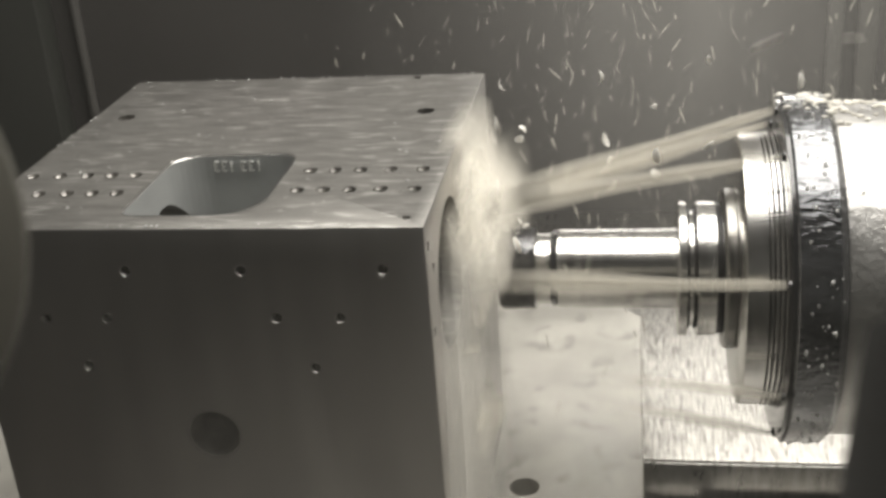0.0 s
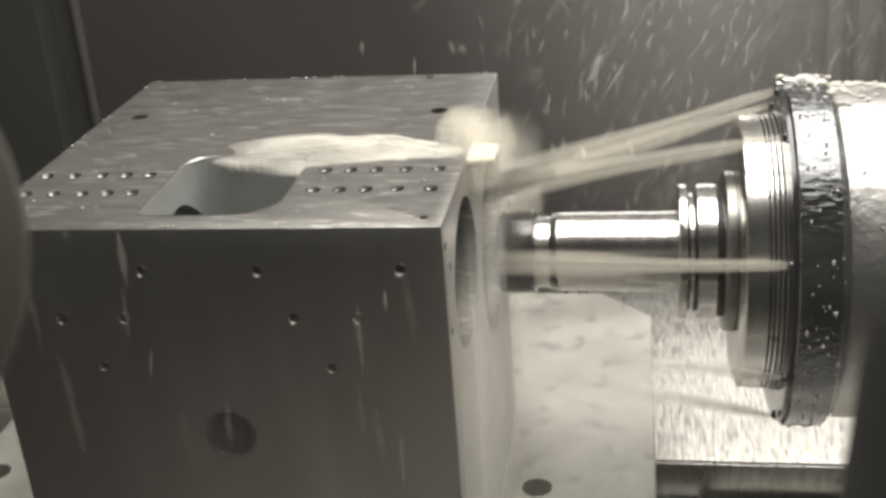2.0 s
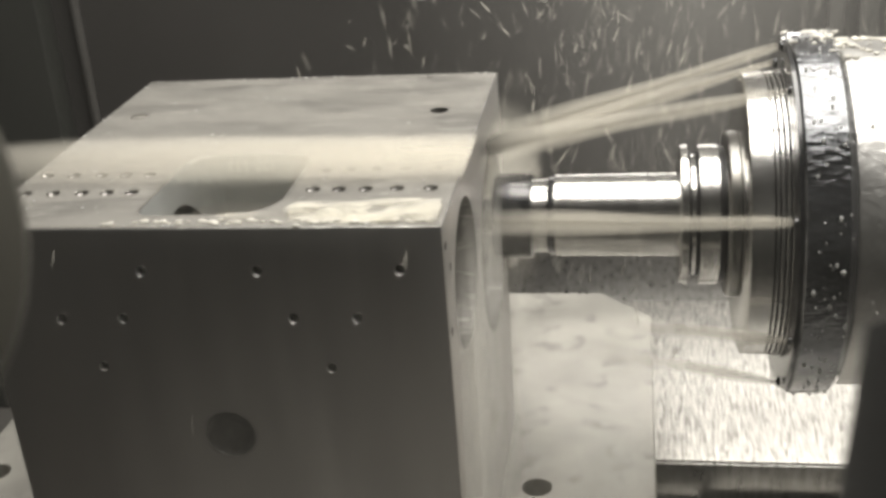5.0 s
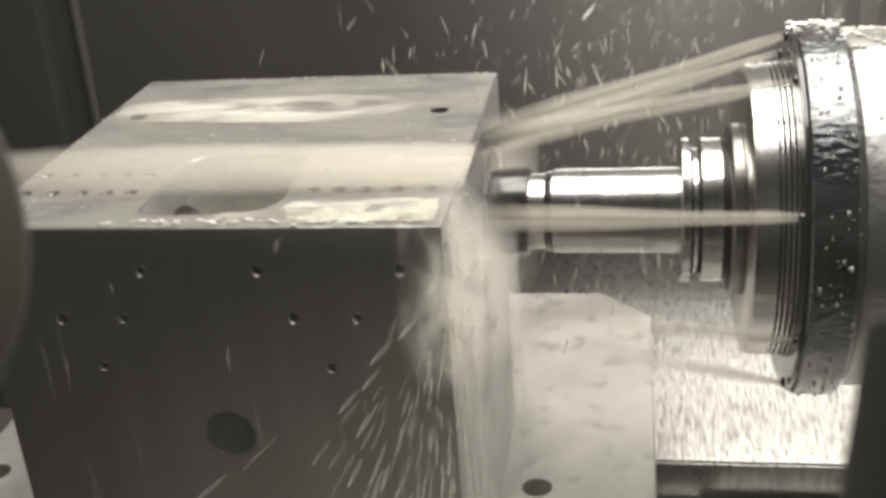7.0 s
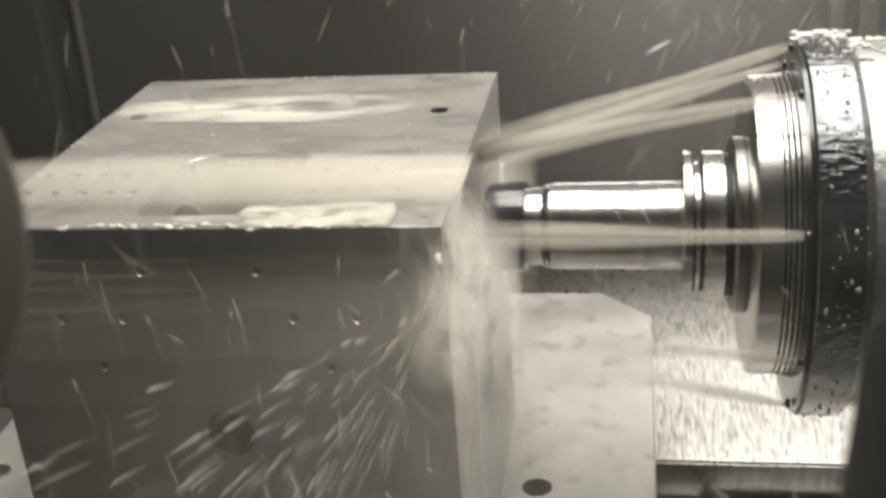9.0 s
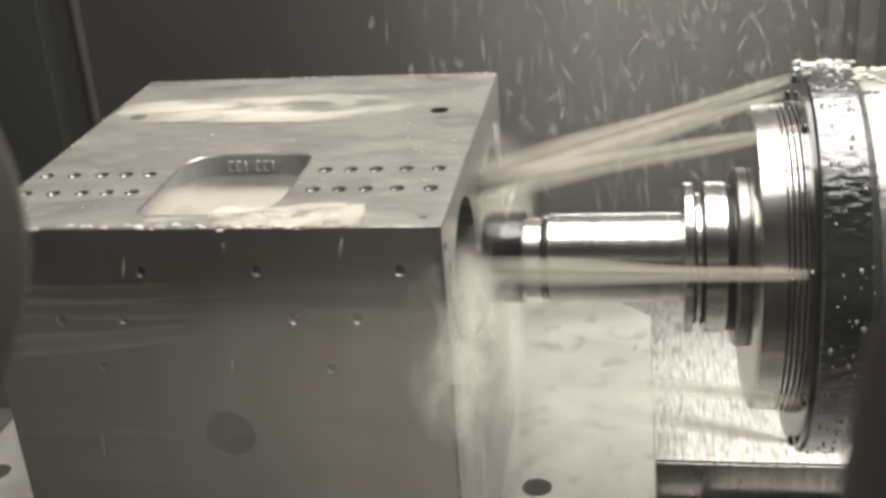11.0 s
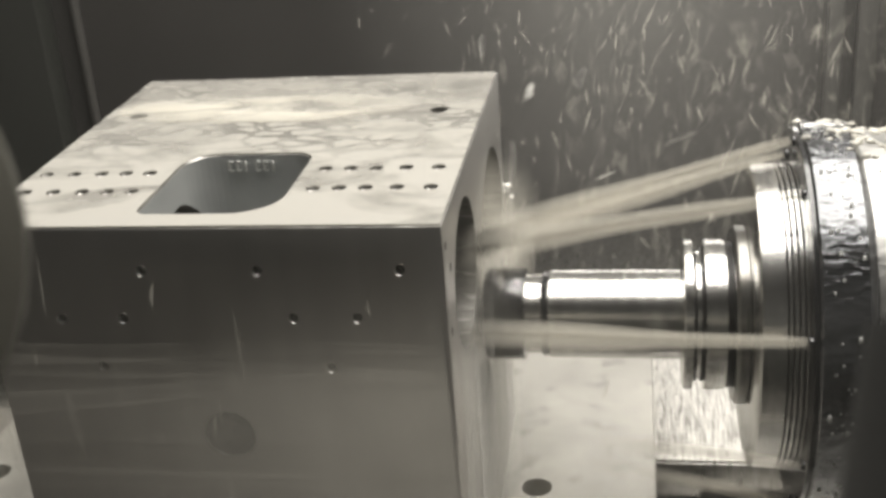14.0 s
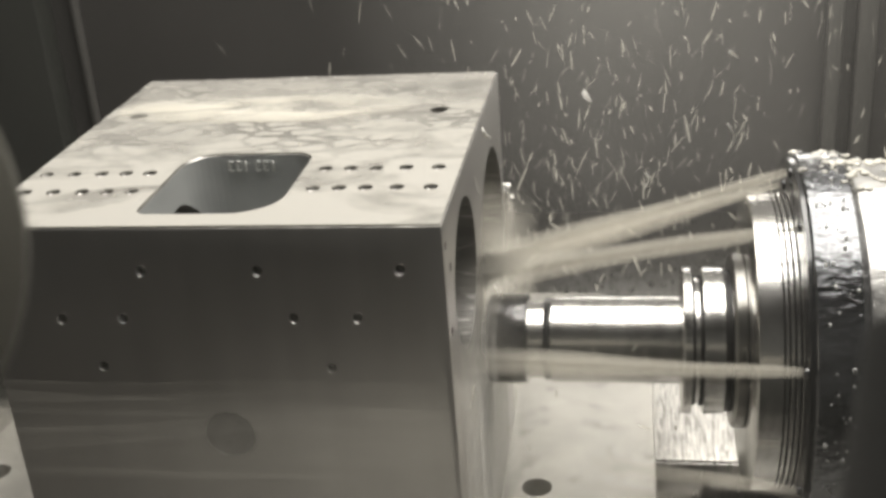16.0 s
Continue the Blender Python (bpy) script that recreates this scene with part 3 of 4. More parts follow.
    tagged(part("droplets", drops, DROP, top, "clinging water droplets"), kind="stuff")
    crest = bmesh.new()
    for _ in range(110):
        a, x = rnd.gauss(1.62, 0.17), rnd.uniform(0.146, 0.22)
        rr = 0.0885 if x < 0.168 else 0.0845
        blob(crest, (x, -rr * math.cos(a), rr * math.sin(a)), rnd.uniform(0.0004, 0.0014), rnd, (1.6, 1.4, 0.8))
    tagged(part("splash", crest, FOAM, top, "white coolant splashing on the ring"), kind="stuff")
    for ang, r0, r1, far in NOZZLES:
        a = radians(ang)
        nz = lathe([(0.1405, 0.0), (0.1405, 0.0016), (0.1412, 0.0024), (0.1424, 0.0024), (0.1424, 0.0)], 16)
        bmesh.ops.translate(nz, verts=nz.verts[:], vec=(0, -r0 * math.cos(a), r0 * math.sin(a)))
        part("nozzle", nz, BLACK, top)

        def thread(k, wob):
            bm = bmesh.new()
            pts, rad = [], []
            for s in range(15):
                q = s / 14
                rr = r0 + (r1 - r0) * q * far / 0.14
                pts.append((0.1404 - q * far, -rr * math.cos(a) + wob * math.sin(5 * q + ang), rr * math.sin(a) + wob * math.sin(7 * q + 2 * ang)))
                rad.append(k * (0.0012 + 0.0036 * (q * far / 0.15) ** 0.8 + 0.0003 * math.sin(11 * q + ang)))
            strand(bm, pts, rad, 14)
            return bm
        thin = far < 0.14
        jet = part("coolant_jet", thread(1.55, 0.0003), JET_FAINT if thin else JET, top, "straight jet of milky coolant")
        for wide in (1.28, 1.02, 0.78):
            part("veil", thread(wide, 0.0003), JET_FAINT if thin else JET, jet)
        part("core", thread(0.52, 0.0002), JET_FAINT if thin else JET_CORE, jet)
    return top, holder


def spray_fan():
    """Mist that the front jet tears into, hanging before the block."""
    fan = tagged(new("spray_fan"), "thin fan of milky coolant mist before the block", "mist", kind="stuff")
    for k, (y, z, tilt) in enumerate(((0.0, 0.0, 0.0), (-0.006, 0.034, 1.5))):
        sheet = bmesh.new()
        grid = [[sheet.verts.new((-0.24 * i / 24, 0.0006 * math.sin(i + 2 * k), -0.22 * j / 10)) for j in range(11)] for i in range(25)]
        for i in range(24):
            for j in range(10):
                sheet.faces.new((grid[i][j], grid[i + 1][j], grid[i + 1][j + 1], grid[i][j + 1])).smooth = True
        ob = tagged(lit_from_above(part("near_veil" if k else "veil", sheet, FAN_NEAR if k else FAN, fan)), kind="stuff")
        ob.matrix_local = pose(0.004, y, z, 0, -tilt - 1, 0)
    for z, lean in ((-0.003, -1.0), (-0.010, 1.5), (-0.022, -5.0)):
        line = bmesh.new()
        strand(line, [(0.12 - 0.27 * s / 12, 0.0004 * math.sin(s), 0.001 * math.sin(s * 0.7)) for s in range(13)], [0.0016 + 0.0046 * s / 12 for s in range(13)], 10)
        ob = tagged(part("wisp", line, FAN_EDGE, fan), kind="stuff")
        ob.matrix_local = pose(-0.12, -0.002, z, 0, lean, 0)
    return fan


# ---- coolant on the block ----


def film(name, material, label):
    """A thin wet layer on the block's top, open over the pocket and the holes."""
    pocket = prism(rounded(POCKET[0] - 0.001, POCKET[1] + 0.001, POCKET[2] - 0.001, POCKET[3] + 0.001, (0.006, 0.021, 0.010, 0.017)), -0.01, 0.01)
    holes = bmesh.new()
    for y, xs in TOP_ROWS:
        for x in xs:
            peg(holes, (x, y, 0.004), (0, 0, 1), 0.0033, 0.01, 20)
    for x, y in ((-0.0223, 0.1463), (-0.1812, 0.1466)):
        peg(holes, (x, y, 0.004), (0, 0, 1), 0.005, 0.01, 24)
    ob = carve(name, box(-BLOCK_W + 0.0008, -0.0008, 0.0008, BLOCK_D - 0.0008, 0, 0.0002), [pocket, holes], material)
    return tagged(ob, label, "coolant", kind="stuff")


def edge_foam():
    bm, rnd = bmesh.new(), random.Random(8)
    for k in range(3):
        leaf(bm, 0.037, -0.075, lambda q: 0.012 - 0.004 * q, lambda q, p: 0.0006 + 0.0012 * k * (1 - p * p) + 0.0008 * math.sin(9 * q + k), 40, 10, 0.0016)
    for v in bm.verts:
        if v.co.x < -0.026:
            v.co.y = v.co.y * 0.35 - 0.0070
    ob = tagged(part("coolant_foam", bm, LIP), "white coolant foam along the block's front edge", "foam", kind="stuff")
    lump = bmesh.new()
    for _ in range(70):
        blob(lump, (rnd.uniform(-0.10, 0.034), rnd.gauss(-0.0085, 0.0015), rnd.uniform(0, 0.0006)), rnd.uniform(0.0005, 0.0013), rnd, (2.0, 1.1, 0.7))
    tagged(part("bubble_crust", lump, FOAM, ob), kind="stuff")
    return ob


def rear_foam():
    bm = bmesh.new()
    for k in range(2):
        leaf(bm, 0.085, -0.075, lambda q: 0.026 - 0.010 * q, lambda q, p: 0.0007 + 0.0005 * k + 0.0003 * math.sin(9 * q + k), 30, 10, 0.0004)
    ob = tagged(part("coolant_puddle", bm, PUDDLE), "shallow milky coolant puddle on the block", "coolant", kind="stuff")
    return ob


def leaf(bm, x0, x1, half, lift, nx=24, ny=8, wave=0.0):
    """One wavy layer of water along x."""
    g = []
    for i in range(nx + 1):
        q = i / nx
        row = []
        for j in range(ny + 1):
            p = 2 * j / ny - 1
            x, y = x0 + (x1 - x0) * q, half(q) * p
            row.append(bm.verts.new((x, y, lift(q, p) + wave * noise.noise(Vector((x * 60, y * 130, lift(0.3, 0) * 900))))))
        g.append(row)
    for i in range(nx):
        for j in range(ny):
            bm.faces.new((g[i][j], g[i + 1][j], g[i + 1][j + 1], g[i][j + 1])).smooth = True


def skim_stream():
    bm = bmesh.new()
    for k in range(4):
        leaf(bm, 0.004, -0.27, lambda q: 0.020 + 0.014 * q + 0.003 * k, lambda q, p: 0.0015 + 0.0022 * k * math.sin(2.6 * q + 0.3) * (1 - p * p), wave=0.0012)
    return tagged(part("coolant_stream", bm, STREAM), "flat stream of coolant skimming over the block", "coolant stream", kind="stuff")


def top_splash():
    """A fan of white water thrown over the block's top from its machined side."""
    bm, rnd = bmesh.new(), random.Random(10)
    for k in range(4):
        leaf(bm, 0.012, -0.125, lambda q: 0.010 + 0.030 * q, lambda q, p: 0.001 + 0.0026 * k * math.sin(3.0 * q) * (1 - p * p), wave=0.002)
    ob = tagged(part("coolant_splash", bm, SHEET), "white fan of coolant splashing over the block", "coolant splash", kind="stuff")
    clot = bmesh.new()
    tilted_layers(clot, (0.036, 0.034), -0.016, 0.016, 6)
    ob2 = tagged(lit_from_above(part("foam", clot, CLOT, ob)), kind="stuff")
    return ob, ob2


def arch():
    """A sheet of water swept over the top in a bow, with a thick rim at its back."""
    rim = lambda x: 0.083 + 0.078 * max(0.0, 1 - (-x / 0.187) ** 2.6) ** 0.5
    bm = bmesh.new()
    for k in range(3):
        g = []
        for i in range(41):
            x = -0.187 * math.sin(math.pi / 2 * i / 40)
            row = []
            for j in range(11):
                y = 0.076 + (rim(x) - 0.076) * j / 10
                row.append(bm.verts.new((x, y, 0.0012 + 0.0022 * k * math.sin(math.pi * j / 10) + 0.0012 * noise.noise(Vector((x * 50, y * 90, k))))))
            g.append(row)
        for i in range(40):
            for j in range(10):
                bm.faces.new((g[i][j], g[i + 1][j], g[i + 1][j + 1], g[i][j + 1])).smooth = True
    ob = tagged(part("coolant_bow", bm, BOW), "bow-shaped sheet of milky coolant sweeping over the block", "coolant splash", kind="stuff")
    for name, r in (("rim", 0.0048), ("rim_core", 0.0030)):
        edge = bmesh.new()
        xs = [-0.187 * math.sin(math.pi / 2 * i / 30) for i in range(31)]
        strand(edge, [(x, rim(x) - 0.004, 0.004) for x in xs], [r * (0.7 + 0.5 * math.sin(3 * i / 30) + 0.2 * noise.noise(Vector((i * 0.6, 0, r)))) for i in range(31)], 10)
        tagged(part(name, edge, BOW_RIM, ob), kind="stuff")
    return ob


def corner_mist():
    """Fine spray drifting down before the block's front corner."""
    bm = bmesh.new()
    g = [[bm.verts.new((0.16 * (i / 8 - 1), 0.004 * noise.noise(Vector((i * 0.4, j * 0.4, 3))), 0.18 * (j / 8 - 1))) for j in range(17)] for i in range(17)]
    for i in range(16):
        for j in range(16):
            bm.faces.new((g[i][j], g[i + 1][j], g[i + 1][j + 1], g[i][j + 1])).smooth = True
    ob = tagged(lit_from_above(part("spray_haze", bm, CORNER)), "thin spray drifting before the block's corner", "mist", kind="stuff")
    ob.matrix_world = pose(-0.005, -0.05, -0.165)


def tilted_layers(bm, half, y0, y1, count, lean=0.8):
    """Layers of mist one behind another, leaning back to catch overhead light."""
    for k in range(count):
        y = y0 + (y1 - y0) * k / max(1, count - 1)
        g = [[bm.verts.new((half[0] * (i / 4 - 1), y + lean * half[1] * (j / 6 - 1) + 0.003 * noise.noise(Vector((i * 0.5, j * 0.5, k))), half[1] * (j / 6 - 1)))
              for j in range(13)] for i in range(9)]
        for i in range(8):
            for j in range(12):
                bm.faces.new((g[i][j], g[i + 1][j], g[i + 1][j + 1], g[i][j + 1])).smooth = True


def cut_foam():
    """Milky cloud where the tool meets the block; it goes along with the tool."""
    bm = bmesh.new()
    tilted_layers(bm, (0.024, 0.060), -0.05, 0.05, 6)
    return tagged(lit_from_above(part("coolant_burst", bm, CLOUD)), "cloud of milky coolant round the cutting tool", "coolant spray", kind="stuff")


def edge_burst():
    """White water breaking over the block's front corner."""
    bm = bmesh.new()
    tilted_layers(bm, (0.024, 0.045), -0.012, 0.016, 4, 0.25)
    return tagged(lit_from_above(part("coolant_surge", bm, SURGE)), "white coolant breaking over the block's corner", "coolant splash", kind="stuff")


def curtain():
    bm = bmesh.new()
    for k in range(3):
        g = [[bm.verts.new((0.0025 + 0.0035 * k + 0.0022 * noise.noise(Vector((i * 0.35, j * 0.12, k * 5))), 0.0 + 0.212 * i / 30,
                            PALLET_Z - 0.04 + 0.22 * j / 16)) for j in range(17)] for i in range(31)]
        for i in range(30):
            for j in range(16):
                bm.faces.new((g[i][j], g[i + 1][j], g[i + 1][j + 1], g[i][j + 1])).smooth = True
    return tagged(lit_from_above(part("coolant_curtain", bm, CURTAIN), (0.45, -0.3, 0.84), (1, 0, 0)), "milky coolant running down the machined side", "coolant", kind="stuff")


def beads():
    """Drops that cling to the block's top and its edges."""
    bm, rnd = bmesh.new(), random.Random(31)
    for k in range(150):
        x, y = rnd.uniform(-0.198, -0.002), rnd.uniform(0.002, 0.21)
        if k % 3 == 0:
            y = rnd.choice((0.0015, 0.2105))
        elif k % 5 == 0:
            x = -0.1985
        if POCKET[0] - 0.002 < x < POCKET[1] + 0.002 and POCKET[2] - 0.002 < y < POCKET[3] + 0.002:
            continue
        s = rnd.choice((0.00025, 0.0003, 0.0004, 0.0006))
        bmesh.ops.create_icosphere(bm, subdivisions=2, radius=s, matrix=Matrix.Translation((x, y, s * 0.2 + 0.0004)) @ Matrix.Diagonal((1.3, 1.1, 0.7, 1)))
    for f in bm.faces:
        f.smooth = True
    return tagged(part("water_beads", bm, DROP), "water beads on the wet block, whitened for their glints", "water drops", kind="stuff")


def pocket_milk():
    """Layers of milky coolant swirling in the pocket's mouth."""
    bm = bmesh.new()
    for z in (0.0, -0.007, -0.014):
        bm.faces.new([bm.verts.new((x, y, z)) for x, y in rounded(POCKET[0] + 0.0006, POCKET[1] - 0.0006, POCKET[2] + 0.0006, POCKET[3] - 0.0006, (0.005, 0.020, 0.009, 0.016))])
    return tagged(part("pocket_milk", bm, POOL), "milky coolant swirling in the block's pocket", "coolant", kind="stuff")


def crown():
    """Torn water thrown up behind the bow, in a ragged crown."""
    bm, rnd = bmesh.new(), random.Random(53)
    for _ in range(150):
        a, d = rnd.gauss(0.1, 0.5), 0.004 + 0.055 * rnd.random() ** 1.2
        way = Vector((math.sin(a), rnd.uniform(-0.1, 0.3), math.cos(a))).normalized()
        p, w, ln = way * d + Vector((rnd.gauss(0, 0.010), rnd.gauss(0, 0.006), 0)), rnd.uniform(0.0006, 0.0024), rnd.uniform(0.002, 0.006)
        bend = Vector((rnd.gauss(0, 0.002), 0, rnd.gauss(0, 0.002)))
        strand(bm, [p - way * ln, p - way * ln * 0.4, p + bend, p + way * ln], [w * 0.3, w, w * 0.9, w * 0.2], 6)
    return tagged(part("splash_crown", bm, FLAKE), "ragged crown of torn coolant thrown up from the block", "coolant splash", kind="stuff")


def litter():
    """Chips and foam flakes that the coolant carries over the block's top."""
    bm, rnd = bmesh.new(), random.Random(41)
    for _ in range(260):
        x, y = -0.004 - 0.13 * rnd.random() ** 1.5, rnd.uniform(0.006, 0.205)
        if POCKET[0] - 0.006 < x < POCKET[1] + 0.006 and POCKET[2] - 0.006 < y < POCKET[3] + 0.006:
            continue
        s = rnd.choice((0.0012, 0.0018, 0.0026, 0.0036))
        blob(bm, (x, y, 0.0006), s, rnd, (rnd.uniform(0.9, 1.8), rnd.uniform(0.6, 1.2), 0.3))
    ob = tagged(part("foam_flakes", bm, FLAKE), "broken foam and fine chips strewn over the block", "foam", kind="stuff")
    return ob


def drizzle():
    """A veil of fine spray hanging in the air behind the tool."""
    bm = bmesh.new()
    g = [[bm.verts.new((0.30 * (i / 8 - 1), 0.02 * noise.noise(Vector((i * 0.4, j * 0.4, 5))), 0.40 * (j / 8 - 1))) for j in range(17)] for i in range(17)]
    for i in range(16):
        for j in range(16):
            bm.faces.new((g[i][j], g[i + 1][j], g[i + 1][j + 1], g[i][j + 1])).smooth = True
    return tagged(lit_from_above(part("spray_haze", bm, DRIZZLE)), "thin haze of coolant drizzle in the machine", "mist", kind="stuff")


def foam_column():
    """Lumps of foam and chips heaped at the cut on the block's side."""
    bm = bmesh.new()
    tilted_layers(bm, (0.034, 0.062), -0.016, 0.016, 6, 0.5)
    return tagged(lit_from_above(part("foam_heap", bm, HEAP)), "lumpy cream coolant foam heaped at the cut", "foam", kind="stuff")


# ---- chips ----


def chip_mesh(rnd, k, size=1.0):
    """A curled sliver of aluminium."""
    bm = bmesh.new()
    n, ln, w, th = 6, size * rnd.uniform(0.005, 0.011), size * rnd.uniform(0.0009, 0.0017), 0.0005 * size
    curl, rows = rnd.uniform(0.3, 2.2), []
    for i in range(n):
        a = curl * (i / (n - 1) - 0.5)
        x, z = ln * math.sin(a) / curl, ln * (1 - math.cos(a)) / curl
        ww = w * (1 - 0.7 * abs(2 * i / (n - 1) - 1) ** 2)
        rows.append([bm.verts.new((x, s * ww, z + d)) for s, d in ((-1, 0), (1, 0), (1, th), (-1, th))])
    for p, q in zip(rows, rows[1:]):
        for i in range(4):
            bm.faces.new((p[i], p[(i + 1) % 4], q[(i + 1) % 4], q[i]))
    bm.faces.new(rows[0][::-1])
    bm.faces.new(rows[-1])
    me = mesh_of(bm, "chip")
    me.materials.append(CHIP)
    return me


def flight(rnd, t0, start, vel, g, life, wait, end, spin, aimed=False, upright=False):
    rows = [(0.0, wait)] if t0 > 0.1 else []
    if t0 > 0.1:
        rows.append((t0 - 0.067, wait))
    ax = [rnd.uniform(-180, 180) for _ in range(3)]
    if upright:
        ax = [rnd.uniform(-8, 8), rnd.uniform(-14, 14), rnd.uniform(-40, 40)]
    steps = max(3, int(life / 0.1))
    for i in range(steps + 1):
        s = life * i / steps
        if t0 + s < 0 or t0 + s > 15.9:
            continue
        p = Vector(start) + Vector(vel) * s + Vector((0, 0, -g / 2 * s * s))
        if aimed:
            now = Vector(vel) + Vector((0, 0, -g * s))
            rows.append((t0 + s, Matrix.Translation(p) @ now.to_track_quat("Z", "Y").to_matrix().to_4x4()))
        else:
            rows.append((t0 + s, pose(*p, *[a + spin * s * 60 for a in ax])))
    if t0 + life < 15.8:
        rows.append((t0 + life + 0.067, end))
        rows.append((16.0, end))
    else:
        rows.append((16.0, rows[-1][1]))
    if rows[0][0] > 0:
        rows.insert(0, (0.0, rows[0][1]))
    out = []
    for t, m in rows:
        if not out or frame(t) > frame(out[-1][0]):
            out.append((t, m))
    return out


FLIGHTS = []


def chips():
    rnd = random.Random(21)
    shapes = [chip_mesh(rnd, k) for k in range(10)]
    large = [chip_mesh(rnd, k, 1.2) for k in range(8)]
    for k in range(330):
        t0 = -0.3 + 16.2 * (k + rnd.random()) / 260
        if k % 3 == 0:
            t0 = rnd.choice((rnd.uniform(-0.4, 1.3), rnd.uniform(-0.4, 1.3), rnd.uniform(11.5, 12.8), rnd.uniform(13.8, 15.2)))
        first = k >= 260
        if first:
            t0 = rnd.uniform(-0.5, 1.25)
        y, z = tool_at(t0)
        ob = tagged(new("chip", rnd.choice(large if first else shapes)), "curled bright aluminium chip thrown off the cutter", "metal chip", "flying chips")
        front = 6.4 < t0 < 9.3 and rnd.random() < 0.15
        if front:
            start = (rnd.uniform(-0.004, 0.006), -0.006, -0.02 + rnd.gauss(0, 0.01))
            vel, g, life = (rnd.uniform(-0.42, 0.03), rnd.uniform(-0.16, -0.03), rnd.uniform(-0.35, 0.1)), 2.5, 0.55
        else:
            start = (0.006 + rnd.random() * 0.012, y + rnd.gauss(0, 0.012), z + 0.02)
            vel, g, life = (rnd.uniform(-0.10, 0.52), rnd.uniform(-0.1, 0.45), rnd.uniform(0.45, 1.1)), 2.4, rnd.uniform(0.6, 0.95)
        if first:
            vel, g = (rnd.uniform(0.0, 0.75), rnd.uniform(-0.15, 0.3), rnd.uniform(0.25, 0.85)), 1.8
        wait = pose(-0.02 - 0.1 * rnd.random(), 0.10 + 0.08 * rnd.random(), -0.15 - 0.03 * rnd.random())
        end = pose(0.0 + 0.5 * rnd.random(), 0.9 + 0.3 * rnd.random(), -0.394)
        FLIGHTS.append((ob, flight(rnd, t0, start, vel, g, life, wait, end, rnd.uniform(-4, 4))))
    streaks = []
    for c in range(7):
        bm = bmesh.new()
        ln, w = rnd.uniform(0.004, 0.011), rnd.uniform(0.0004, 0.0010)
        strand(bm, [(w * rnd.uniform(-0.6, 0.6), w * rnd.uniform(-0.6, 0.6), ln * (q / 5 - 0.5)) for q in range(6)], [w * k for k in (0.15, 0.6, 1.0, 0.85, 0.5, 0.1)], 8)
        me = mesh_of(bm, "coolant_drop")
        me.materials.append(DRIP)
        streaks.append(me)
    for k in range(350):
        early, burst = k < 150, 190 <= k < 260
        t0 = rnd.uniform(6.35, 9.3) if early else rnd.uniform(3.5, 4.3) if burst else rnd.uniform(0.2, 15.6)
        ob = tagged(new("coolant_drop", rnd.choice(streaks)), "streak of milky coolant flying off the block", "coolant drop", "flying coolant drops")
        if early:
            start = (rnd.uniform(-0.01, 0.004), -0.004, -0.022 + rnd.gauss(0, 0.006))
            vel, g, life = (-0.30 * rnd.random() ** 1.3 * min(1, (t0 - 5.6) / 2.4), rnd.uniform(-0.12, -0.02), rnd.uniform(-0.32, -0.02)), 1.6, rnd.uniform(0.35, 0.6)
        elif burst:
            start = (rnd.uniform(-0.06, 0.0), 0.13 + rnd.gauss(0, 0.015), 0.006)
            vel, g, life = (rnd.gauss(-0.16, 0.14), rnd.uniform(0.0, 0.2), rnd.uniform(0.2, 0.75)), 2.2, rnd.uniform(0.4, 0.6)
        else:
            start = (rnd.uniform(-0.19, -0.01), -0.004, -0.006)
            vel, g, life = (rnd.uniform(-0.05, 0.0), rnd.uniform(-0.05, -0.01), -0.05), 1.2, rnd.uniform(0.5, 0.6)
        wait = pose(-0.02 - 0.15 * rnd.random(), 0.10 + 0.08 * rnd.random(), -0.15 - 0.03 * rnd.random())
        end = pose(rnd.uniform(-0.3, 0.1), rnd.uniform(-0.2, -0.05), -0.598)
        FLIGHTS.append((ob, flight(rnd, t0, start, vel, g, life, wait, end, 0, True)))
    clouds = []
    for c in range(6):
        bm = bmesh.new()
        for _ in range(150):
            p = Vector((rnd.gauss(0.03, 0.07), rnd.gauss(0, 0.06), rnd.gauss(0, 0.06)))
            d = Vector((rnd.gauss(0, 0.35), rnd.gauss(0, 0.3), 1)).normalized()
            ln, w = rnd.uniform(0.001, 0.006), rnd.choice((0.00018, 0.0002, 0.00025, 0.0004, 0.0006))
            strand(bm, [p - d * ln, p, p + d * ln], [w * 0.4, w, w * 0.4], 5)
        me = mesh_of(bm, "spray_drops")
        me.materials.append(DRIP)
        clouds.append(me)
    fans = []
    for c in range(4):
        bm = bmesh.new()
        for _ in range(170):
            a, d = rnd.uniform(-0.12, 0.9) * rnd.random() ** 0.5, 0.012 + 0.21 * rnd.random() ** 0.8
            way = Vector((-math.sin(a), rnd.uniform(-0.25, 0.0), -math.cos(a)))
            ln, w = rnd.uniform(0.005, 0.013) * (0.5 + 5 * d), rnd.choice((0.0003, 0.0004, 0.0006, 0.0008, 0.0011))
            p = way * d
            strand(bm, [p - way * ln, p, p + way * ln * 0.7], [w * 0.3, w, w * 0.3], 5)
        me = mesh_of(bm, "spray_drops")
        me.materials.append(DRIP_WHITE)
        fans.append(me)
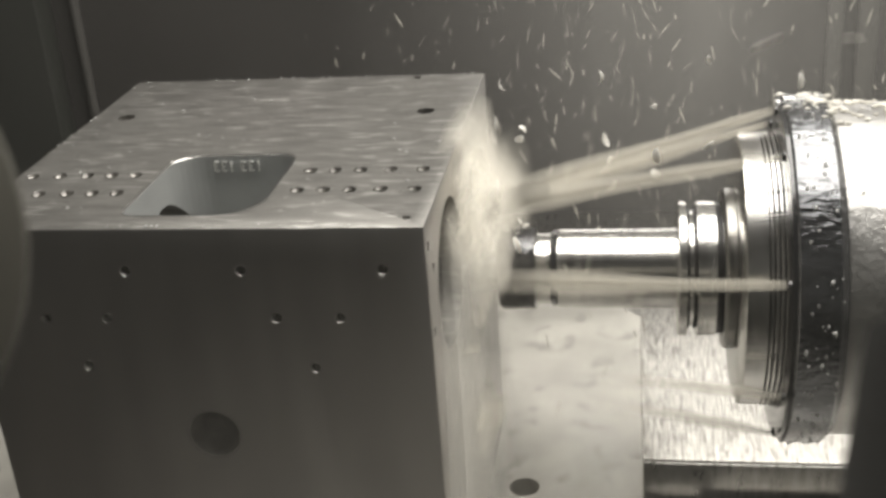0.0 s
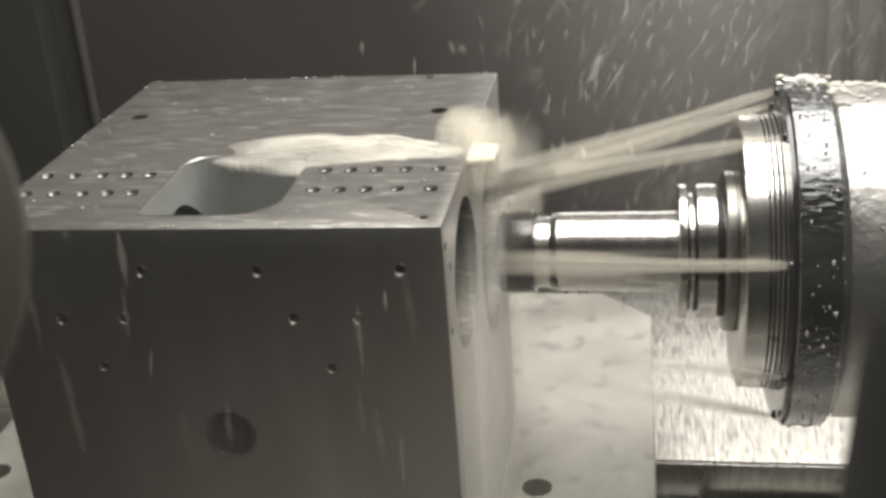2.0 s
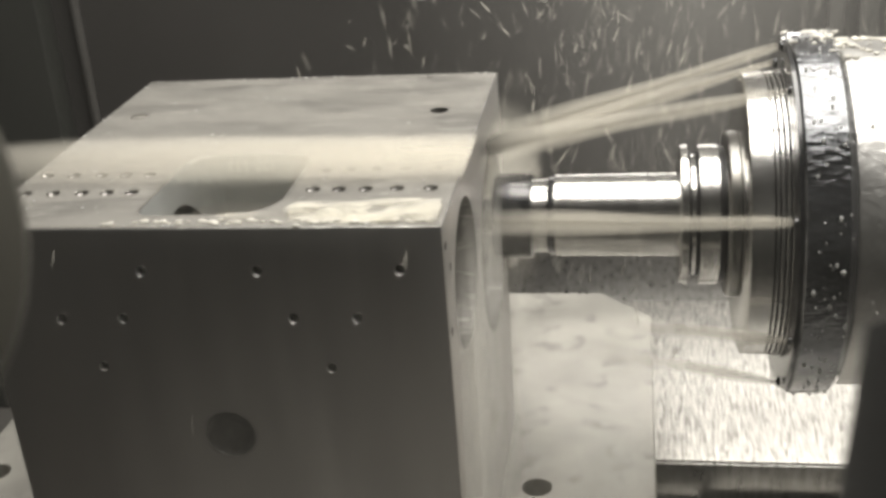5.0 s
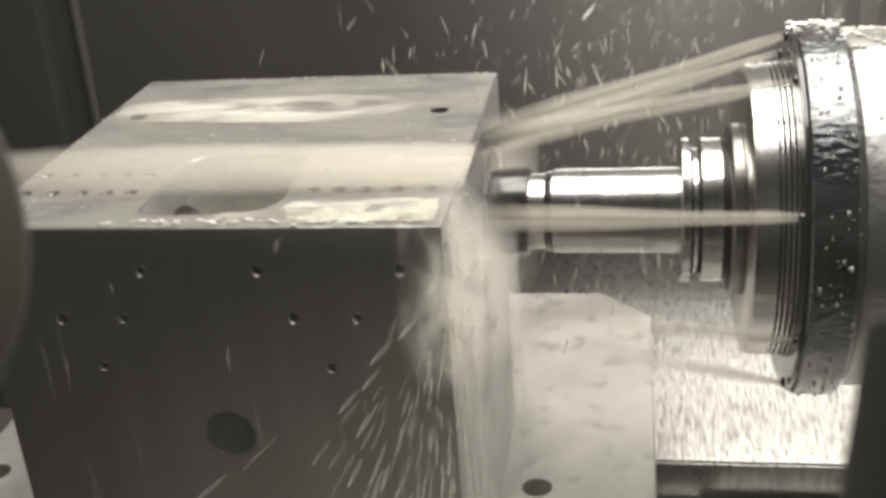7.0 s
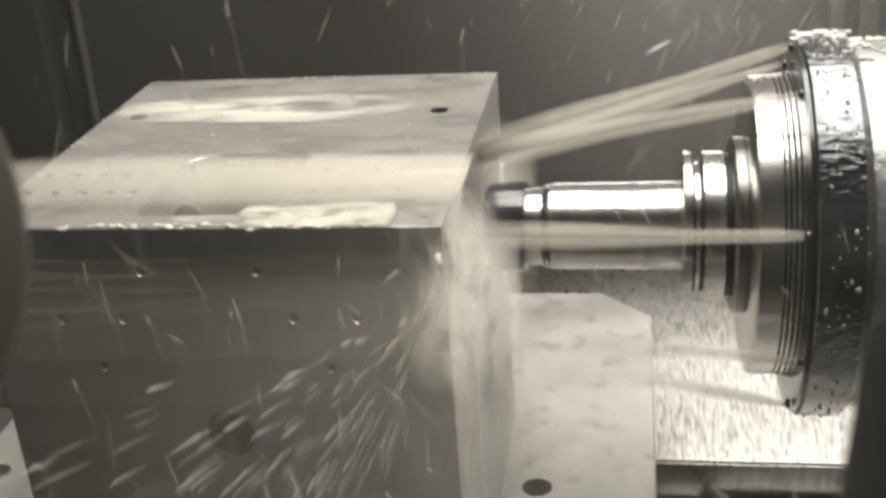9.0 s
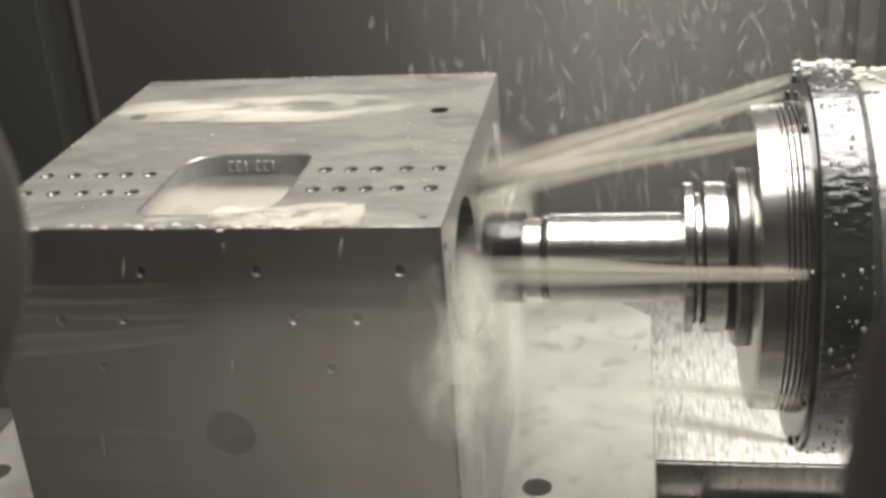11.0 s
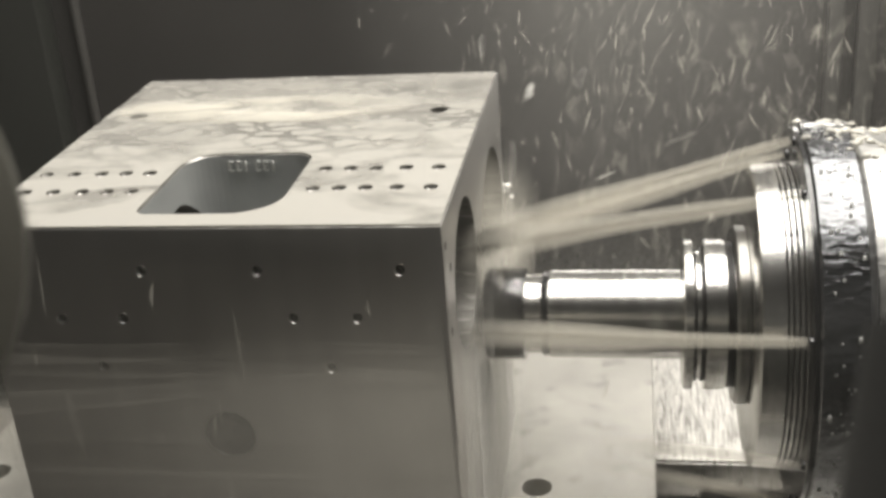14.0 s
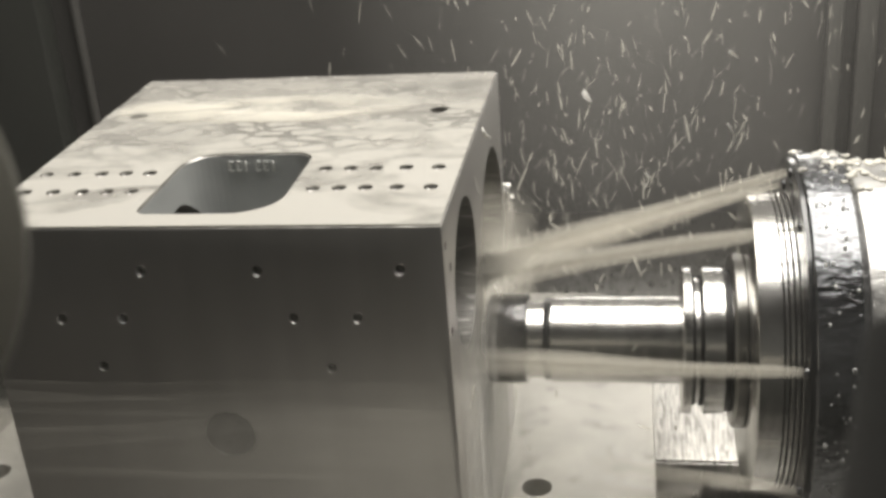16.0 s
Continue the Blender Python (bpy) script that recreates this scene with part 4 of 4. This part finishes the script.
    for k in range(15):
        t0 = 6.35 + 0.21 * k
        ob = tagged(new("spray_drops", fans[k % 4]), "fan of milky coolant drops thrown before the block", "spray", "flying spray", "stuff")
        turn = 12 - 40 * min(1, (t0 - 6.3) / 2.6)
        rows = [(0.0, pose(-0.09, 0.10, -0.10)), (t0 - 0.1, pose(-0.09, 0.10, -0.10)), (t0, pose(0.004, -0.002, -0.018, 0, -turn)),
                (t0 + 0.25, pose(-0.01, -0.012, -0.045, 0, -turn - 3)), (t0 + 0.45, pose(-0.025, -0.02, -0.11, 0, -turn - 5)),
                (t0 + 0.6, pose(-0.04, -0.03, -0.25, 0, -turn - 5)), (t0 + 0.8, pose(-0.05, -0.05, -0.50)), (16.0, pose(-0.05, -0.05, -0.50))]
        FLIGHTS.append((ob, rows))
    falls = []
    for c in range(5):
        bm = bmesh.new()
        for _ in range(14):
            p = Vector((rnd.uniform(-0.2, 0.0), rnd.uniform(-0.03, -0.006), rnd.uniform(-0.07, 0.05)))
            w, ln = rnd.choice((0.0002, 0.0003, 0.0004, 0.0006)), rnd.uniform(0.005, 0.012)
            lean = Vector((rnd.gauss(-0.12, 0.1), 0, 1)).normalized()
            strand(bm, [p + lean * ln * q for q in (-1, -0.6, 0, 0.6, 1)], [w * q for q in (0.25, 0.8, 1, 0.7, 0.2)], 6)
        me = mesh_of(bm, "falling_drops")
        me.materials.append(DRIP_THIN)
        falls.append(me)
    for k in range(120):
        t0 = 0.1 + 15.7 * (k + 0.8 * rnd.random()) / 120
        ob = tagged(new("falling_drops", rnd.choice(falls)), "milky coolant drops falling before the block", "spray", "falling coolant", "stuff")
        fall = lambda q, dx: pose(dx * q, -0.02 * q, -0.02 - 0.6 * q - 2.2 * q * q)
        dx = rnd.uniform(-0.2, 0.03)
        rows = [(0.0, pose(0, 0.12, -0.09)), (t0 - 0.04, pose(0, 0.12, -0.09))] + [(t0 + q, fall(q, dx)) for q in (0.0, 0.1, 0.2, 0.27)]
        rows = [r for r in rows if r[0] < 15.95] + [(16.0, fall(0.27, dx) if t0 < 15.6 else fall(16.0 - t0, dx))]
        rows = [r for i, r in enumerate(rows) if i == 0 or frame(r[0]) > frame(rows[i - 1][0])]
        FLIGHTS.append((ob, rows))
    for k in range(125):
        t0 = -0.5 + 16.3 * (k + rnd.random()) / 125
        y, z = tool_at(t0)
        ob = tagged(new("spray_drops", rnd.choice(clouds)), "burst of coolant drops and fine chips", "spray", "flying spray", "stuff")
        front = 7.0 < t0 < 9.4 and k % 3 == 0
        if front:
            start, vel, g, life = (-0.03, -0.10, -0.02), (rnd.uniform(-0.22, -0.05), -0.02, -0.12), 1.2, 0.55
        else:
            start = (0.03, y + 0.05, z - 0.02)
            vel, g, life = (rnd.uniform(-0.12, 0.30), rnd.uniform(0.0, 0.45), rnd.uniform(0.35, 0.75)), 1.3, rnd.uniform(0.7, 1.0)
        wait = pose(-0.10, 0.1, -0.42)
        end = pose(0.2, 1.1, -0.5)
        FLIGHTS.append((ob, flight(rnd, t0, start, vel, g, life, wait, end, 0.05, upright=True)))


# ---- things close to the camera ----


def near_things():
    right = (VIEW.to_3x3() @ Vector((1, 0, 0))).normalized()
    up = (VIEW.to_3x3() @ Vector((0, 1, 0))).normalized()
    ahead = (AIM - EYE).normalized()

    def spot(x, y, d):
        return EYE + d * (ahead + right * (x - 784) / 2091.5 - up * (y - 441) / 2091.5)
    cap = tagged(new("coolant_nozzle"), "beige plastic nozzle end close before the lens", "nozzle")
    c = spot(-536, 460, 0.105)
    m = Matrix.Translation(c) @ (c - EYE).normalized().to_track_quat("X", "Z").to_matrix().to_4x4()
    body = part("cap", lathe([(0.0, 0.0), (0.0, 0.024), (0.002, 0.0288), (0.006, 0.0300), (0.02, 0.0300), (0.022, 0.028), (0.022, 0.0)], 72), PLASTIC, cap)
    arm = bmesh.new()
    strand(arm, [(0.011, 0, 0), (0.03, 0.1, 0.0), (0.03, 0.55, 0.02)], [0.012, 0.012, 0.012], 16)
    part("arm", arm, RUBBER, cap)
    cap.matrix_world = m
    # added pane, there only to veil the view and lift its blacks
    pane = tagged(new("veil_pane"), "added hazy pane before the camera that lifts dark tones", "window", kind="structure")
    pane.matrix_world = Matrix.Translation(EYE + 0.055 * ahead) @ ahead.to_track_quat("X", "Z").to_matrix().to_4x4()
    glass = part("pane", box(0, 0.002, -0.045, 0.045, -0.032, 0.032, 0.0004), HAZE, pane)
    part("frame", box(-0.002, 0.004, -0.047, 0.047, 0.0322, 0.036, 0.0005), RUBBER, pane)
    part("frame", box(-0.002, 0.004, -0.047, 0.047, -0.036, -0.0322, 0.0005), RUBBER, pane)
    hose = tagged(new("cable_hose"), "dark rubber hose close before the lens", "hose")
    bm = bmesh.new()
    a, b, o = spot(1462, 882, 0.11), spot(1530, 420, 0.11), right * 0.012 - ahead * 0.004
    d = (b - a)
    low = a + o - d * 3 - ahead * 0.02
    strand(bm, [Vector((low.x, low.y - 0.02, -0.6)), low, a + o - d, a + o, a + o + d * 0.5, b + o + right * 0.006, b + o + d * 0.5 + right * 0.03, b + o + d + right * 0.1, b + o + d * 2 + right * 0.4, b + o + right * 1.1], [0.0115] * 10, 24)
    part("tube", bm, RUBBER, hose)


enclosure()
column_strip(-0.546, 0.828, 0.008, 0.012, PAINT_L, "thin pale edge strip down the back corner")
column_strip(0.279, 0.826, 0.016, 0.014, PAINT_L, "pale vertical sheet metal rib")
column_strip(0.311, 0.826, 0.020, 0.014, PAINT_L, "pale vertical sheet metal rib")
PALLET = pallet()
way_covers()
BLOCK = workpiece()
CLAMP = fixture_clamp()
SPINDLE, HOLDER = spindle()
MIST_FAN = spray_fan()
FILM_OB = film("coolant_film", FILM, "thin milky coolant spreading over the block")
FILM_TOP = film("coolant_layer", FILM_THICK, "white milky coolant layer with dark veins")
EDGE, REAR, SKIM, BURST, EDGE_BURST, CURT = edge_foam(), rear_foam(), skim_stream(), cut_foam(), edge_burst(), curtain()
SPLASH, CLOT_OB = top_splash()
ARCH = arch()
BEADS, HEAP_OB, FLAKES, POOL_OB, CROWN = beads(), foam_column(), litter(), pocket_milk(), crown()
HAZE_NEAR, HAZE_FAR = drizzle(), drizzle()
corner_mist()
near_things()
chips()


def motions():
    for ob in (PALLET, BLOCK, CLAMP):
        walk(ob, slide_rows())
    walk(BEADS, slide_rows())
    walk(CROWN, [(0.0, pose(-0.05, 0.15, -0.085)), (3.5, pose(-0.05, 0.15, -0.085)), (3.7, pose(-0.045, 0.155, -0.012)), (3.85, pose(-0.050, 0.16, 0.002)), (4.05, pose(-0.058, 0.165, 0.010)),
                 (4.25, pose(-0.066, 0.17, 0.012)), (4.5, pose(-0.075, 0.175, -0.01)), (4.8, pose(-0.08, 0.15, -0.085)), (16.0, pose(-0.08, 0.15, -0.085))])
    walk(POOL_OB, [(0.0, pose(-0.007, 0, -0.092)), (0.95, pose(0, 0, -0.092)), (3.7, pose(0, 0, -0.092)), (4.6, pose(0, 0, -0.030)), (6.3, pose(0, 0, -0.016)), (8.0, pose(0, 0, -0.010)),
                   (9.2, pose(0, 0, -0.003)), (10.6, pose(0, 0, -0.006)), (11.3, pose(0, 0, -0.022)), (11.9, pose(0, 0, -0.092)), (16.0, pose(0, 0, -0.092))])
    walk(FLAKES, [(0.0, pose(-0.01, 0, -0.012)), (11.7, pose(-0.01, 0, -0.012)), (12.1, pose(0.0, 0, -0.0006)), (12.4, pose(-0.003, -0.002, 0.0004)),
                  (12.9, pose(-0.006, -0.004, 0.0)), (13.4, pose(-0.008, -0.004, -0.0022)), (13.7, pose(-0.01, -0.004, -0.012)), (16.0, pose(-0.01, 0, -0.012))])
    rnd = random.Random(77)
    walk(HAZE_NEAR, [(0.0, pose(0.11, 0.26, 0.04)), (1.2, pose(0.12, 0.27, 0.04)), (2.2, pose(0.15, 0.44, 0.10)), (9.0, pose(0.15, 0.46, 0.10)), (11.4, pose(0.04, 0.30, 0.05)),
                     (12.8, pose(0.04, 0.30, 0.05)), (14.0, pose(0.06, 0.40, 0.10)), (16.0, pose(0.06, 0.40, 0.10))])
    walk(HAZE_FAR, [(0.0, pose(0.13, 0.42, 0.06)), (16.0, pose(0.08, 0.42, 0.06))])
    # foam boils up and down while it lasts
    walk(HEAP_OB, [(0.1 * k, pose(0.008 - 0.006 * max(0, 1 - 0.11 * k), 0.085 + rnd.uniform(-0.003, 0.003), -0.020 - 0.0006 * k + (0.006 if k % 2 else -0.006), rnd.uniform(-12, 12)))
                   for k in range(17)] + [(1.9, pose(-0.03, 0.09, -0.12, 10)), (16.0, pose(-0.03, 0.09, -0.12, 10))])
    walk(CLOT_OB, [(0.0, pose(0.004, 0, 0.004))] + [(1.9 + 0.1 * k, pose(0.004 + rnd.uniform(-0.004, 0.004), rnd.uniform(-0.004, 0.004), -0.001 + (0.004 if k % 2 else -0.003),
                   rnd.uniform(-25, 25), rnd.uniform(-15, 15))) for k in range(24)] + [(16.0, pose(0.004, 0, 0.004))])
    walk(ARCH, [(0.0, pose(0.0, 0, -0.10)), (3.55, pose(0.0, 0, -0.10)), (3.75, pose(0.0, 0.0, -0.006, 0, -3)), (3.9, pose(-0.001, 0.002, 0.0)), (4.3, pose(-0.002, -0.008, 0.0)),
                (4.7, pose(-0.002, -0.012, -0.002)), (5.1, pose(-0.002, -0.012, -0.10)), (16.0, pose(-0.002, 0, -0.10))])
    walk(CURT, [(t, pose(x, 0, 0.036)) for t, x in SHIFT[:-1]] + [(9.0, pose(0, 0, 0.036)), (13.2, pose(0, 0, 0.004)), (16.0, pose(0, 0, 0.0))])
    times = [0.0, 0.5, 1.0] + [1.0 + 0.5 * k for k in range(1, 31)]
    walk(SPINDLE, [(t, pose(0, *tool_at(t))) for t in times])
    walk(MIST_FAN, [(t, pose(0, float(np.interp(t, (8.0, 8.8, 10.5), (0.05, -0.010, -0.038))),
                             tool_at(t)[1] + float(np.interp(t, (8.8, 10.5), (0.040, 0.052))))) for t in times])
    walk(BURST, [(t, pose(shift_at(t) - 0.001, tool_at(t)[0] + 0.026, min(tool_at(t)[1] + 0.016, -0.056))) for t in times])
    walk(HOLDER, [(0.1 * k, pose(0, 0, 0, (80 * k) % 360)) for k in range(161)])
    walk(FILM_OB, [(0.0, pose(-0.007, 0, -0.003)), (0.5, pose(-0.003, 0, -0.003)), (0.95, pose(0, 0, -0.003)), (2.2, pose(0, 0, -0.003)),
                   (3.2, pose(0, 0, -0.0004, 0, -0.5)), (4.4, pose(0, 0, 0.0003)), (16.0, pose(0, 0, 0.0003))])
    walk(FILM_TOP, [(0.0, pose(-0.007, 0, -0.004)), (0.5, pose(-0.003, 0, -0.004)), (0.95, pose(0, 0, -0.004)), (11.4, pose(0, 0, -0.004)),
                    (12.2, pose(0, 0, -0.0004, 0, -0.6)), (12.9, pose(0, 0, 0.0007)), (16.0, pose(0, 0, 0.0007))])
    walk(EDGE, [(0.0, pose(-0.052, 0.020, -0.16)), (1.8, pose(-0.047, 0.020, -0.16)), (2.3, pose(-0.039, 0.0135, -0.0014)), (4.0, pose(-0.039, 0.014, 0.0)), (6.3, pose(-0.040, 0.014, 0.0003)), (8.0, pose(-0.044, 0.0135, 0.0003)), (9.2, pose(-0.06, 0.010, 0.0)), (11.3, pose(-0.07, 0.011, -0.0006)), (11.8, pose(-0.07, 0.020, -0.16)), (16.0, pose(-0.07, 0.020, -0.16))])
    walk(REAR, [(0.0, pose(-0.127, 0.152, -0.006)), (3.9, pose(-0.12, 0.152, -0.006)), (5.6, pose(-0.12, 0.152, 0.0)), (16.0, pose(-0.12, 0.152, 0.0004))])
    walk(SKIM, [(0.0, pose(-0.03, 0.072, -0.12)), (4.2, pose(-0.03, 0.072, -0.12)), (4.6, pose(-0.02, 0.080, 0.0)), (5.1, pose(0, 0.072, 0.001)), (7.0, pose(0, 0.062, 0.001)),
                (9.2, pose(0, 0.046, 0.001)), (10.5, pose(-0.01, 0.038, 0.0)), (11.2, pose(-0.02, 0.034, -0.02)), (12.6, pose(-0.03, 0.03, -0.12)), (16.0, pose(-0.03, 0.03, -0.12))])
    walk(SPLASH, [(0.0, pose(-0.017, 0.11, -0.16)), (1.6, pose(-0.012, 0.11, -0.16)), (1.9, pose(0.0, 0.09, -0.005)), (2.2, pose(0.0, 0.09, -0.003)), (2.5, pose(0.0, 0.092, -0.001)),
                  (3.0, pose(0.001, 0.10, 0.0)), (3.6, pose(0.0, 0.105, 0.001, 0, 0)), (3.9, pose(-0.01, 0.10, 0.0, 0, 0)), (4.2, pose(-0.02, 0.09, -0.03)),
                  (4.5, pose(-0.02, 0.10, -0.16)), (16.0, pose(-0.03, 0.085, -0.16))])
    walk(EDGE_BURST, [(0.0, pose(-0.04, 0.05, -0.17)), (6.3, pose(-0.04, 0.05, -0.17)), (6.6, pose(0.004, 0.002, -0.028)), (8.5, pose(0.005, 0.0, -0.024)),
                      (10.5, pose(0.006, 0.002, -0.050)), (12.6, pose(0.006, 0.004, -0.075)), (13.2, pose(-0.04, 0.05, -0.17)), (16.0, pose(-0.04, 0.05, -0.17))])
    for ob, rows in FLIGHTS:
        walk(ob, rows)


motions()
